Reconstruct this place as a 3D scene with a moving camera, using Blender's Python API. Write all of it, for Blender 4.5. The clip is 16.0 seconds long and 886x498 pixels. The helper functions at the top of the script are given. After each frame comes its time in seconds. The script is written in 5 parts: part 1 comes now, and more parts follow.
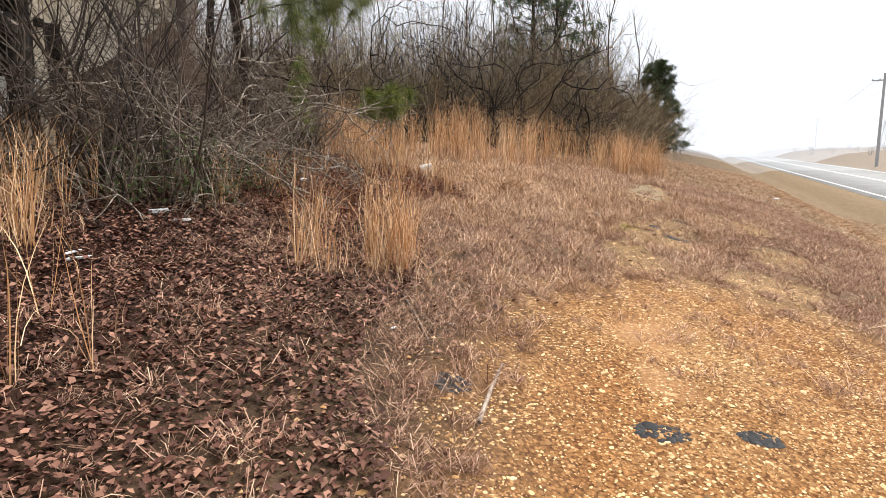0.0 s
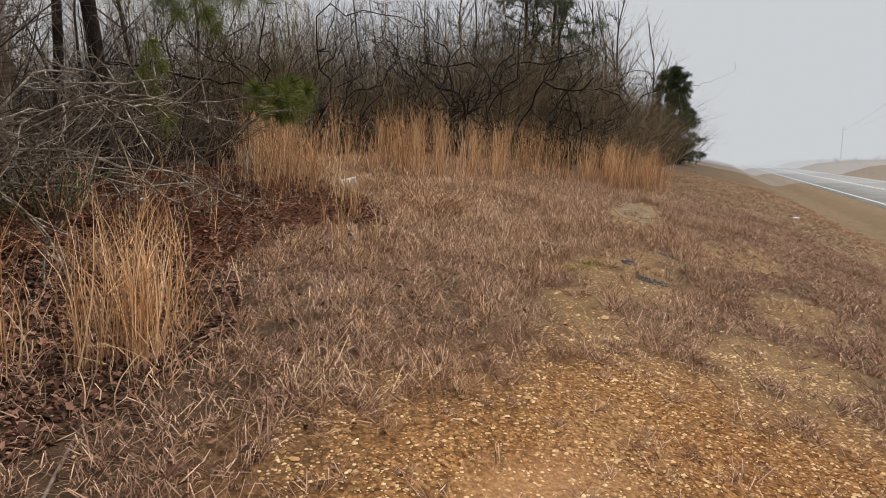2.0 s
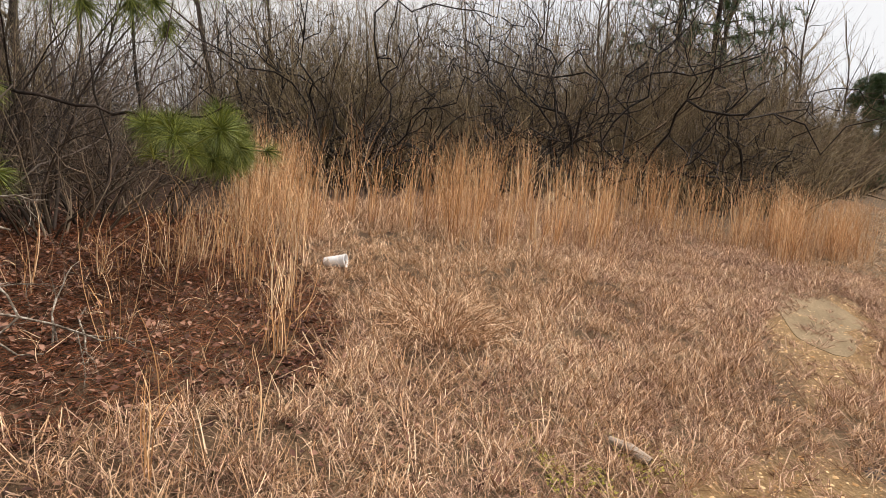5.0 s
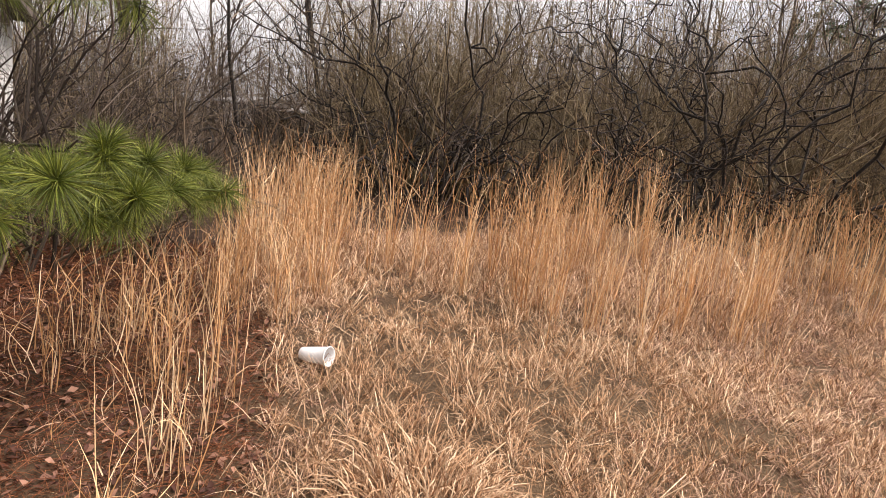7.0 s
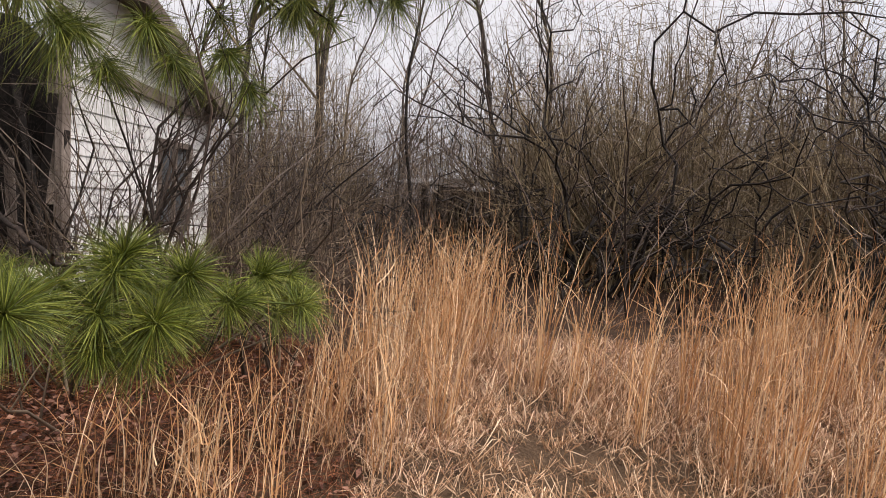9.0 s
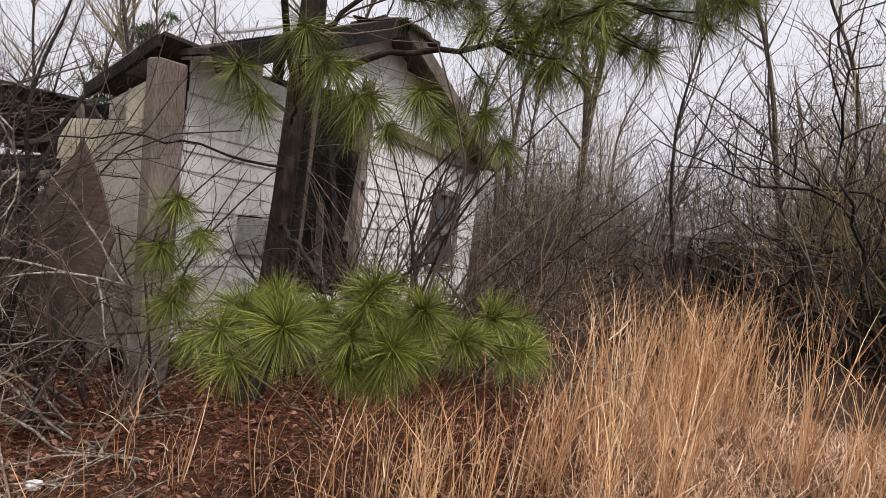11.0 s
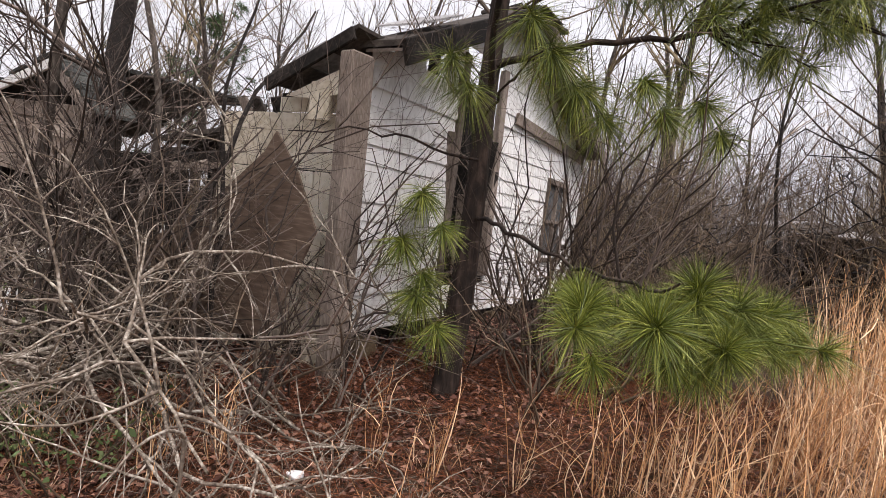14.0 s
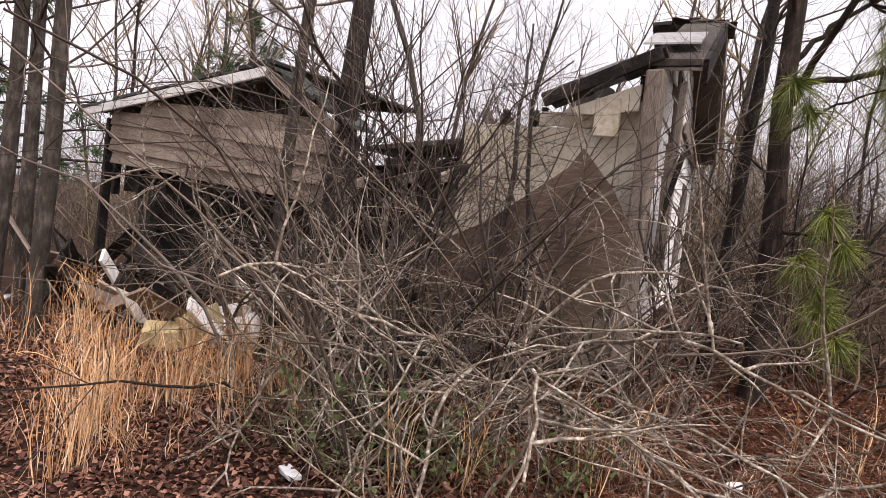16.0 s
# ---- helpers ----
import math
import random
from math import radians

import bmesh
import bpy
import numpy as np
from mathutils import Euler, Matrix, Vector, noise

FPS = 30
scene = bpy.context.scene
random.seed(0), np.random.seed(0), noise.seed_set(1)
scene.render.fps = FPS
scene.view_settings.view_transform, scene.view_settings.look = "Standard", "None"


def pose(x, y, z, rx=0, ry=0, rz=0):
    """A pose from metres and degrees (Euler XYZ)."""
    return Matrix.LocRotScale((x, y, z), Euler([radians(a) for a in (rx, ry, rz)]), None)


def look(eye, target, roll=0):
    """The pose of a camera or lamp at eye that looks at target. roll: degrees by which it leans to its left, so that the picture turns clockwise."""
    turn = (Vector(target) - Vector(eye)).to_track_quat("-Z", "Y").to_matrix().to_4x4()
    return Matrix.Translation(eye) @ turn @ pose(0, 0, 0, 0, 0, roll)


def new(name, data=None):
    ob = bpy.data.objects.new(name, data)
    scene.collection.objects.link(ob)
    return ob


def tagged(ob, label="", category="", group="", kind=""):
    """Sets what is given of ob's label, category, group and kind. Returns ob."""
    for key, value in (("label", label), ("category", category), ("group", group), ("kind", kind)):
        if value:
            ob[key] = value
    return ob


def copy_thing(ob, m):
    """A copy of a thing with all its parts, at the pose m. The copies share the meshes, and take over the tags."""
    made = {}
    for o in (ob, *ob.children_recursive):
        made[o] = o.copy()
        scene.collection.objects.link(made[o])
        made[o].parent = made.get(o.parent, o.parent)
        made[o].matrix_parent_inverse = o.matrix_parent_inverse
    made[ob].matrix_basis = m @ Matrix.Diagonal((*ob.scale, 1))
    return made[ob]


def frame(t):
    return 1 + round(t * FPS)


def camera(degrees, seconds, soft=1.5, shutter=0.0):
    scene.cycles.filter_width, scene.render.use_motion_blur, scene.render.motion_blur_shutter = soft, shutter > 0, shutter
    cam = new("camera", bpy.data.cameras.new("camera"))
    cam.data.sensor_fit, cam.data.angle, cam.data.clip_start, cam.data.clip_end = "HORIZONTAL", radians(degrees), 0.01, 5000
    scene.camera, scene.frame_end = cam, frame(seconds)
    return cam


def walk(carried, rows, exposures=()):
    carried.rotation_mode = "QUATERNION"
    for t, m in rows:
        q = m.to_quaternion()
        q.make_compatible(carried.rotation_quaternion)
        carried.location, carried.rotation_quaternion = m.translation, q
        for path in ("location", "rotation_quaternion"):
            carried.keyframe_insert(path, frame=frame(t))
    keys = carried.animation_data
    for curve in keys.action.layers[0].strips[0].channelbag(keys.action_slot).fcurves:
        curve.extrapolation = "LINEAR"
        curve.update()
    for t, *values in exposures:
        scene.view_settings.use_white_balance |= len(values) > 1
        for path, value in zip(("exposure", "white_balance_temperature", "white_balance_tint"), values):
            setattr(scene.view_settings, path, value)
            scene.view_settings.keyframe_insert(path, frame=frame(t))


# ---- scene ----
# The walk: seconds, place in metres, turn in degrees.
cam = camera(74.2, 16.0, soft=0.7)
PATH = [
    (0, 0.060, -0.048, 1.367, 81.93, 0.29, 1.44),
    (0.5, 0.378, 0.368, 1.403, 82.24, 0.27, 1.70),
    (1, 0.738, 0.781, 1.420, 82.35, 0.48, 1.68),
    (1.5, 0.962, 1.304, 1.428, 82.75, 0.53, 2.39),
    (2, 1.113, 1.763, 1.424, 82.86, -0.04, 3.25),
    (2.5, 1.225, 2.310, 1.500, 83.10, -0.01, 4.18),
    (3, 1.328, 2.790, 1.605, 84.05, -0.82, 8.39),
    (3.5, 1.438, 3.323, 1.704, 84.42, -1.67, 12.24),
    (4, 1.430, 3.751, 1.783, 84.65, -2.12, 15.43),
    (4.2, 1.473, 3.942, 1.816, 84.60, -2.31, 15.93),
    (6.3, 1.858, 5.868, 2.397, 79.01, -4.50, 23.45),
    (6.5, 1.808, 6.048, 2.390, 79.24, -4.82, 25.63),
    (7, 1.616, 6.556, 2.488, 80.38, -5.44, 31.43),
    (7.5, 1.503, 6.922, 2.565, 81.68, -6.16, 37.32),
    (8, 1.383, 7.140, 2.613, 82.74, -6.45, 40.05),
    (8.5, 1.375, 7.296, 2.644, 84.04, -5.62, 44.71),
    (9, 1.202, 7.500, 2.598, 85.88, -4.31, 50.16),
    (9.5, 1.137, 7.565, 2.583, 87.58, -4.64, 57.18),
    (10, 1.186, 7.593, 2.595, 88.68, -5.53, 66.60),
    (10.2, 1.220, 7.598, 2.599, 89.01, -5.84, 69.58),
    (12.3, 1.343, 7.575, 2.664, 86.93, -7.40, 78.27),
    (12.5, 1.312, 7.545, 2.646, 86.89, -7.43, 78.14),
    (13, 1.226, 7.282, 2.617, 87.00, -7.46, 77.92),
    (13.5, 1.157, 6.905, 2.580, 87.23, -6.97, 78.01),
    (14, 1.036, 6.568, 2.525, 86.49, -7.18, 78.41),
    (14.5, 1.017, 6.114, 2.545, 85.49, -7.52, 78.29),
    (15, 0.877, 5.501, 2.500, 86.26, -6.99, 77.18),
    (15.5, 0.621, 4.912, 2.406, 86.86, -6.90, 75.71),
    (16, 0.563, 4.305, 2.383, 86.45, -6.83, 74.13),
]
walk(cam, [(r[0], pose(*r[1:])) for r in PATH],
     exposures=[(0.0, 0.85, 6500, 10), (0.4, 0.33, 6500, 10), (1.5, 0.0, 6600, 10), (4.0, 0.30, 6900, 11), (6.5, 0.92, 6900, 14), (7.5, 0.88, 6900, 16),
                (9.0, 0.55, 6600, 16), (10.2, 0.48, 6400, 16), (12.5, 0.58, 6400, 16), (14.5, 0.8, 6500, 18), (16.0, 0.85, 6600, 20)])

# ---- sky and light: a foggy, overcast winter day ----
world = bpy.data.worlds.new("overcast_sky")
scene.world = world
world.use_nodes = True
wn, wl = world.node_tree.nodes, world.node_tree.links
sky = wn.new("ShaderNodeTexSky")
sky.sky_type = "NISHITA"
sky.sun_disc = False
sky.sun_elevation, sky.sun_rotation = radians(62), radians(70)
sky.dust_density, sky.air_density = 6.0, 1.0
grey = wn.new("ShaderNodeHueSaturation")
grey.inputs["Saturation"].default_value = 0.16
grey.inputs["Value"].default_value = 1.0
veil = wn.new("ShaderNodeMix")
veil.data_type = "RGBA"
veil.inputs["Factor"].default_value = 0.62
veil.inputs["B"].default_value = (8.9, 9.05, 9.35, 1)
wl.new(sky.outputs["Color"], grey.inputs["Color"])
wl.new(grey.outputs["Color"], veil.inputs["A"])
wl.new(veil.outputs["Result"], wn["Background"].inputs["Color"])
wn["Background"].inputs["Strength"].default_value = 0.088
sun = new("sun", bpy.data.lights.new("sun", "SUN"))
sun.data.energy, sun.data.angle, sun.data.color = 2.5, radians(38), (1.0, 0.945, 0.885)
sun.matrix_world = look((8, 3, 16), (0, 0, 0))


# ---- materials ----
def nodes(name):
    m = bpy.data.materials.new(name)
    m.use_nodes = True
    return m, m.node_tree.nodes, m.node_tree.links, m.node_tree.nodes["Principled BSDF"]


def ramp_of(n, cols):
    r = n.new("ShaderNodeValToRGB")
    e = r.color_ramp.elements
    while len(e) < len(cols):
        e.new(0.5)
    for i, c in enumerate(cols):
        e[i].position = i / max(1, len(cols) - 1)
        e[i].color = (*c, 1)
    return r


def noise_of(n, l, scale, detail=4, src=None, stretch=None):
    t = n.new("ShaderNodeTexNoise")
    t.inputs["Scale"].default_value, t.inputs["Detail"].default_value = scale, detail
    if src is None:
        src = n.new("ShaderNodeNewGeometry").outputs["Position"]
    if stretch:
        k = n.new("ShaderNodeVectorMath")
        k.operation = "MULTIPLY"
        k.inputs[1].default_value = stretch
        l.new(src, k.inputs[0])
        src = k.outputs[0]
    l.new(src, t.inputs["Vector"])
    return t


def mixed(n, l, f, a, b, mode="MIX"):
    m = n.new("ShaderNodeMix")
    m.data_type, m.blend_type = "RGBA", mode
    for key, v in (("Factor", f), ("A", a), ("B", b)):
        if isinstance(v, (int, float)):
            m.inputs[key].default_value = v
        elif isinstance(v, tuple):
            m.inputs[key].default_value = (*v, 1)
        else:
            l.new(v, m.inputs[key])
    return m.outputs["Result"]


def bits(name, cols, rough=0.8, by="island", scale=3.0, spread=0.35, through_light=0.0, spec=0.3):
    """Many small pieces: each takes its own shade, with a slow drift of colour over the place."""
    m, n, l, p = nodes(name)
    r = ramp_of(n, cols)
    if by == "island":
        pick = n.new("ShaderNodeNewGeometry").outputs["Random Per Island"]
    else:
        pick = n.new("ShaderNodeObjectInfo").outputs["Random"]
    t = noise_of(n, l, scale, 3)
    a = n.new("ShaderNodeMath")
    a.operation = "MULTIPLY_ADD"
    a.inputs[1].default_value = 1 - spread
    l.new(pick, a.inputs[0])
    b = n.new("ShaderNodeMath")
    b.operation = "MULTIPLY"
    b.inputs[1].default_value = spread
    l.new(t.outputs["Fac"], b.inputs[0])
    l.new(b.outputs[0], a.inputs[2])
    l.new(a.outputs[0], r.inputs["Fac"])
    l.new(r.outputs["Color"], p.inputs["Base Color"])
    p.inputs["Roughness"].default_value = rough
    p.inputs["Specular IOR Level"].default_value = spec
    return m


def surface(name, cols, scale=4.0, fine=40.0, rough=0.8, bump=0.3, stretch=None, rand=0.0, metal=0.0, dist=0.01, coord="Object", spec=0.3):
    """A large surface: stains at one scale, grain at another, with relief."""
    m, n, l, p = nodes(name)
    src = n.new("ShaderNodeTexCoord").outputs[coord]
    t1 = noise_of(n, l, scale, 5, src)
    t2 = noise_of(n, l, fine, 4, src, stretch)
    r = ramp_of(n, cols)
    f = n.new("ShaderNodeMath")
    f.operation = "MULTIPLY_ADD"
    f.inputs[1].default_value, f.inputs[2].default_value = 0.5, 0.0
    l.new(t2.outputs["Fac"], f.inputs[0])
    g = n.new("ShaderNodeMath")
    g.operation = "MULTIPLY_ADD"
    g.inputs[1].default_value = 0.5
    l.new(t1.outputs["Fac"], g.inputs[0])
    l.new(f.outputs[0], g.inputs[2])
    k = n.new("ShaderNodeMapRange")
    k.inputs["From Min"].default_value, k.inputs["From Max"].default_value = 0.3, 0.7
    l.new(g.outputs[0], k.inputs["Value"])
    fac = k.outputs["Result"]
    if rand:
        o = n.new("ShaderNodeMath")
        o.operation = "MULTIPLY_ADD"
        o.inputs[1].default_value, o.inputs[2].default_value = rand, -rand / 2
        l.new(n.new("ShaderNodeObjectInfo").outputs["Random"], o.inputs[0])
        q = n.new("ShaderNodeMath")
        q.operation = "ADD"
        l.new(o.outputs[0], q.inputs[0])
        l.new(fac, q.inputs[1])
        fac = q.outputs[0]
    l.new(fac, r.inputs["Fac"])
    l.new(r.outputs["Color"], p.inputs["Base Color"])
    p.inputs["Roughness"].default_value, p.inputs["Metallic"].default_value = rough, metal
    p.inputs["Specular IOR Level"].default_value = spec
    if bump:
        b = n.new("ShaderNodeBump")
        b.inputs["Strength"].default_value, b.inputs["Distance"].default_value = bump, dist
        l.new(t2.outputs["Fac"], b.inputs["Height"])
        l.new(b.outputs["Normal"], p.inputs["Normal"])
    return m


BARK_PINE = surface("pine_bark", [(0.007, 0.005, 0.004), (0.024, 0.016, 0.012), (0.075, 0.052, 0.04)], 9, 26, 0.95, 0.9, (1, 1, 0.25), dist=0.03)
BARK = surface("grey_bark", [(0.014, 0.011, 0.009), (0.045, 0.036, 0.029), (0.13, 0.112, 0.094)], 6, 40, 0.95, 0.6, (1, 1, 0.3))
BARK_DARK = surface("dark_wet_bark", [(0.006, 0.005, 0.004), (0.018, 0.014, 0.012), (0.06, 0.052, 0.044)], 6, 50, 0.9, 0.5)
LICHEN = surface("lichen_crusted_bark", [(0.026, 0.017, 0.012), (0.18, 0.145, 0.112), (0.64, 0.59, 0.51)], 14, 60, 0.95, 0.5)
TWIG = bits("brown_twigs", [(0.010, 0.007, 0.005), (0.11, 0.078, 0.053), (0.36, 0.275, 0.195)], 0.9, scale=0.6)
TWIG_GREY = bits("grey_twigs", [(0.007, 0.005, 0.004), (0.060, 0.044, 0.035), (0.32, 0.26, 0.22)], 0.9, scale=0.6)
TWIG_OLIVE = bits("olive_twigs", [(0.012, 0.009, 0.005), (0.165, 0.122, 0.068), (0.42, 0.335, 0.21)], 0.9, scale=0.6)
NEEDLE = bits("pine_needles", [(0.012, 0.021, 0.003), (0.088, 0.118, 0.012), (0.39, 0.41, 0.075)], 0.5, scale=5, spec=0.4)
NEEDLE_DARK = bits("dark_pine_needles", [(0.008, 0.022, 0.007), (0.03, 0.062, 0.016), (0.09, 0.14, 0.04)], 0.55, scale=2)
STRAW = bits("broomsedge_straw", [(0.14, 0.05, 0.02), (0.66, 0.365, 0.165), (1.0, 0.82, 0.57)], 0.75, scale=0.8)
MATTED = bits("matted_dead_grass", [(0.055, 0.024, 0.012), (0.46, 0.27, 0.15), (1.0, 0.80, 0.58)], 0.85, scale=1.2, spread=0.45)
GREYGRASS = bits("grey_dead_grass", [(0.035, 0.017, 0.011), (0.35, 0.205, 0.14), (0.95, 0.69, 0.50)], 0.9, scale=1.2, spread=0.45)
LEAF = bits("dead_leaves", [(0.010, 0.004, 0.003), (0.10, 0.039, 0.025), (0.46, 0.25, 0.17)], 0.7, scale=1.5)
PINESTRAW = bits("fallen_pine_straw", [(0.02, 0.006, 0.003), (0.16, 0.05, 0.02), (0.42, 0.17, 0.08)], 0.8, scale=1.5)
GREENLEAF = bits("small_green_leaves", [(0.03, 0.05, 0.015), (0.07, 0.10, 0.03), (0.14, 0.16, 0.06)], 0.6, scale=2)
PEBBLE = bits("tan_pebbles", [(0.06, 0.022, 0.008), (0.42, 0.235, 0.095), (0.92, 0.72, 0.44)], 0.8, scale=2)
BLACKBIT = bits("charred_bits", [(0.008, 0.008, 0.009), (0.02, 0.02, 0.022), (0.05, 0.05, 0.05)], 0.7)
MOSS = bits("yellow_moss", [(0.20, 0.20, 0.02), (0.33, 0.31, 0.05), (0.42, 0.36, 0.10)], 0.9)
PAINT = surface("flaking_white_paint", [(0.52, 0.51, 0.48), (0.82, 0.82, 0.80), (0.87, 0.87, 0.86)], 3.0, 30, 0.8, 0.3, (1, 1, 0.3), rand=0.25)
CREAM = surface("cream_board", [(0.44, 0.37, 0.26), (0.68, 0.61, 0.49), (0.78, 0.73, 0.63)], 2.5, 25, 0.85, 0.2, rand=0.3)
GREYWOOD = surface("weathered_grey_wood", [(0.05, 0.038, 0.031), (0.165, 0.132, 0.108), (0.36, 0.30, 0.255)], 3, 30, 0.9, 0.5, (6, 6, 0.6), rand=0.5)
CLAP = surface("weathered_clapboard", [(0.10, 0.072, 0.056), (0.27, 0.215, 0.17), (0.50, 0.42, 0.35)], 2, 26, 0.9, 0.5, (1, 1, 8), rand=0.6)
# Rotten wood; its near-black tone also stands for shade on the room sheets.
DARKWOOD_SHADE = surface("rotten_wood_and_room_shade", [(0.004, 0.0035, 0.003), (0.015, 0.012, 0.010), (0.055, 0.045, 0.038)], 4, 30, 0.95, 0.5)
PLY = surface("weathered_plywood", [(0.05, 0.033, 0.023), (0.12, 0.083, 0.06), (0.22, 0.165, 0.12)], 2, 18, 0.9, 0.3, (0.4, 3, 3))
SHINGLE = surface("mossy_dark_shingles", [(0.018, 0.019, 0.018), (0.05, 0.052, 0.048), (0.11, 0.115, 0.10)], 5, 60, 0.95, 0.6, rand=0.4)
TIN = surface("grey_roof_metal", [(0.20, 0.19, 0.18), (0.36, 0.35, 0.34), (0.50, 0.50, 0.49)], 3, 25, 0.6, 0.2, rand=0.4, metal=0.3)
TAR = surface("dark_roof_edge", [(0.02, 0.017, 0.014), (0.06, 0.05, 0.042), (0.13, 0.11, 0.09)], 5, 30, 0.9, 0.4)
FOAM_Y = surface("yellowed_foam", [(0.38, 0.30, 0.14), (0.52, 0.43, 0.24), (0.62, 0.55, 0.38)], 6, 40, 0.9, 0.3)
WHITE_P = surface("white_plastic", [(0.66, 0.67, 0.68), (0.78, 0.79, 0.80), (0.82, 0.83, 0.84)], 6, 40, 0.5, 0.05)
RUST = surface("rusty_metal", [(0.10, 0.03, 0.015), (0.20, 0.07, 0.03), (0.30, 0.13, 0.06)], 6, 40, 0.85, 0.4)
CONCRETE_GRAVEL = surface("mossy_concrete_and_gravel", [(0.10, 0.07, 0.04), (0.20, 0.145, 0.085), (0.32, 0.24, 0.15)], 3, 60, 0.95, 0.5)
GLASS = surface("dusty_window_glass", [(0.05, 0.06, 0.06), (0.12, 0.13, 0.14), (0.22, 0.24, 0.25)], 4, 30, 0.15, 0.0, spec=0.5)
ASPHALT = surface("worn_road_asphalt", [(0.22, 0.22, 0.215), (0.30, 0.30, 0.295), (0.37, 0.37, 0.36)], 0.8, 90, 0.9, 0.3)
LINE = surface("road_paint", [(0.55, 0.55, 0.54), (0.68, 0.68, 0.66), (0.75, 0.75, 0.73)], 2, 40, 0.7, 0.1)
POLEWOOD = surface("utility_pole_wood", [(0.07, 0.055, 0.045), (0.14, 0.115, 0.095), (0.22, 0.19, 0.16)], 3, 30, 0.9, 0.3)
INK = surface("red_print", [(0.35, 0.03, 0.03), (0.45, 0.05, 0.05), (0.5, 0.08, 0.07)], 6, 40, 0.5, 0.0)

# ---- the lie of the land: u runs away from the wood to the road, v along the road ----
RX, RY = math.sin(radians(21.9)), math.cos(radians(21.9))
PU = [-400, -30, -9, -5.2, -4.2, -3.0, 0, 3, 5.0, 5.6, 6.5, 7.1, 15.2, 16.2, 17.5, 20, 26, 60, 400]
PZ = [2.2, 1.35, 1.10, 1.04, 0.93, 0.69, 0, -0.68, -1.16, -1.18, -0.93, -0.88, -0.88, -1.05, -0.6, 0.2, 0.8, 1.2, 1.6]


def uv(x, y):
    return RY * x - RX * y, RX * x + RY * y


def xy(u, v):
    return RY * u + RX * v, -RX * u + RY * v


def land(x, y):
    """Height of the ground, for numbers or arrays."""
    u, v = uv(np.asarray(x, float), np.asarray(y, float))
    s = np.clip((5.0 - u) / 3.0, 0, 1)
    s = s * s * (3 - 2 * s)
    soft = 12 - np.logaddexp(0, (12 - v) / 1.5) * 1.5
    soft = np.maximum(soft, -6)
    z = -0.084 + np.interp(u, PU, PZ) + 0.026 * v + s * 0.046 * soft
    z = z + -0.05 * np.exp(-(((u + 2.3) / 2.0) ** 2 + ((v - 6.6) / 3.0) ** 2))
    return z + s * (0.022 * np.sin(2.1 * x + 0.7) * np.sin(1.7 * y) + 0.012 * np.sin(5.3 * x + 1.1 * y) * np.sin(4.1 * y - x))


# ---- mesh helpers ----
rng = np.random.default_rng(7)


class Heap:
    """Gathers points and faces of one mesh."""

    def __init__(self):
        self.v, self.f, self.n = [], [], 0

    def add(self, v, f):
        self.v.append(np.asarray(v, np.float32).reshape(-1, 3))
        self.f.append(np.asarray(f, np.int32) + self.n)
        self.n += len(self.v[-1])

    def mesh(self, name, mat, smooth=False):
        me = bpy.data.meshes.new(name)
        if not self.v:
            return me
        v = np.concatenate(self.v)
        loops = np.concatenate([f.ravel() for f in self.f])
        sizes = np.concatenate([np.full(len(f), f.shape[1], np.int32) for f in self.f])
        me.vertices.add(len(v))
        me.vertices.foreach_set("co", v.ravel())
        me.loops.add(len(loops))
        me.loops.foreach_set("vertex_index", loops)
        me.polygons.add(len(sizes))
        me.polygons.foreach_set("loop_start", np.concatenate([[0], np.cumsum(sizes)[:-1]]).astype(np.int32))
        me.update(calc_edges=True)
        if smooth:
            me.polygons.foreach_set("use_smooth", np.ones(len(sizes), bool))
        me.materials.append(mat)
        return me


def tube(heap, pts, radii, sides=4):
    pts = np.asarray(pts, float)
    k = len(pts)
    d = np.gradient(pts, axis=0)
    d /= np.linalg.norm(d, axis=1, keepdims=True) + 1e-9
    ref = np.array([0.31, 0.17, 0.94]) if abs(d[0] @ np.array([0.31, 0.17, 0.94])) < 0.9 else np.array([1.0, 0, 0])
    a = np.cross(d, ref)
    a /= np.linalg.norm(a, axis=1, keepdims=True) + 1e-9
    b = np.cross(d, a)
    ang = np.arange(sides) * 2 * np.pi / sides
    if sides == 2:
        w = a * np.asarray(radii, float)[:, None]
        i = np.arange(k - 1)[:, None] * 2
        heap.add(np.stack([pts - w, pts + w], 1), np.concatenate([i, i + 1, i + 3, i + 2], 1))
        return
    ring = a[:, None] * np.cos(ang)[None, :, None] + b[:, None] * np.sin(ang)[None, :, None]
    v = pts[:, None] + ring * np.asarray(radii, float)[:, None, None]
    i, j = np.meshgrid(np.arange(k - 1), np.arange(sides), indexing="ij")
    q = np.stack([i * sides + j, i * sides + (j + 1) % sides, (i + 1) * sides + (j + 1) % sides, (i + 1) * sides + j], -1).reshape(-1, 4)
    heap.add(v, q)


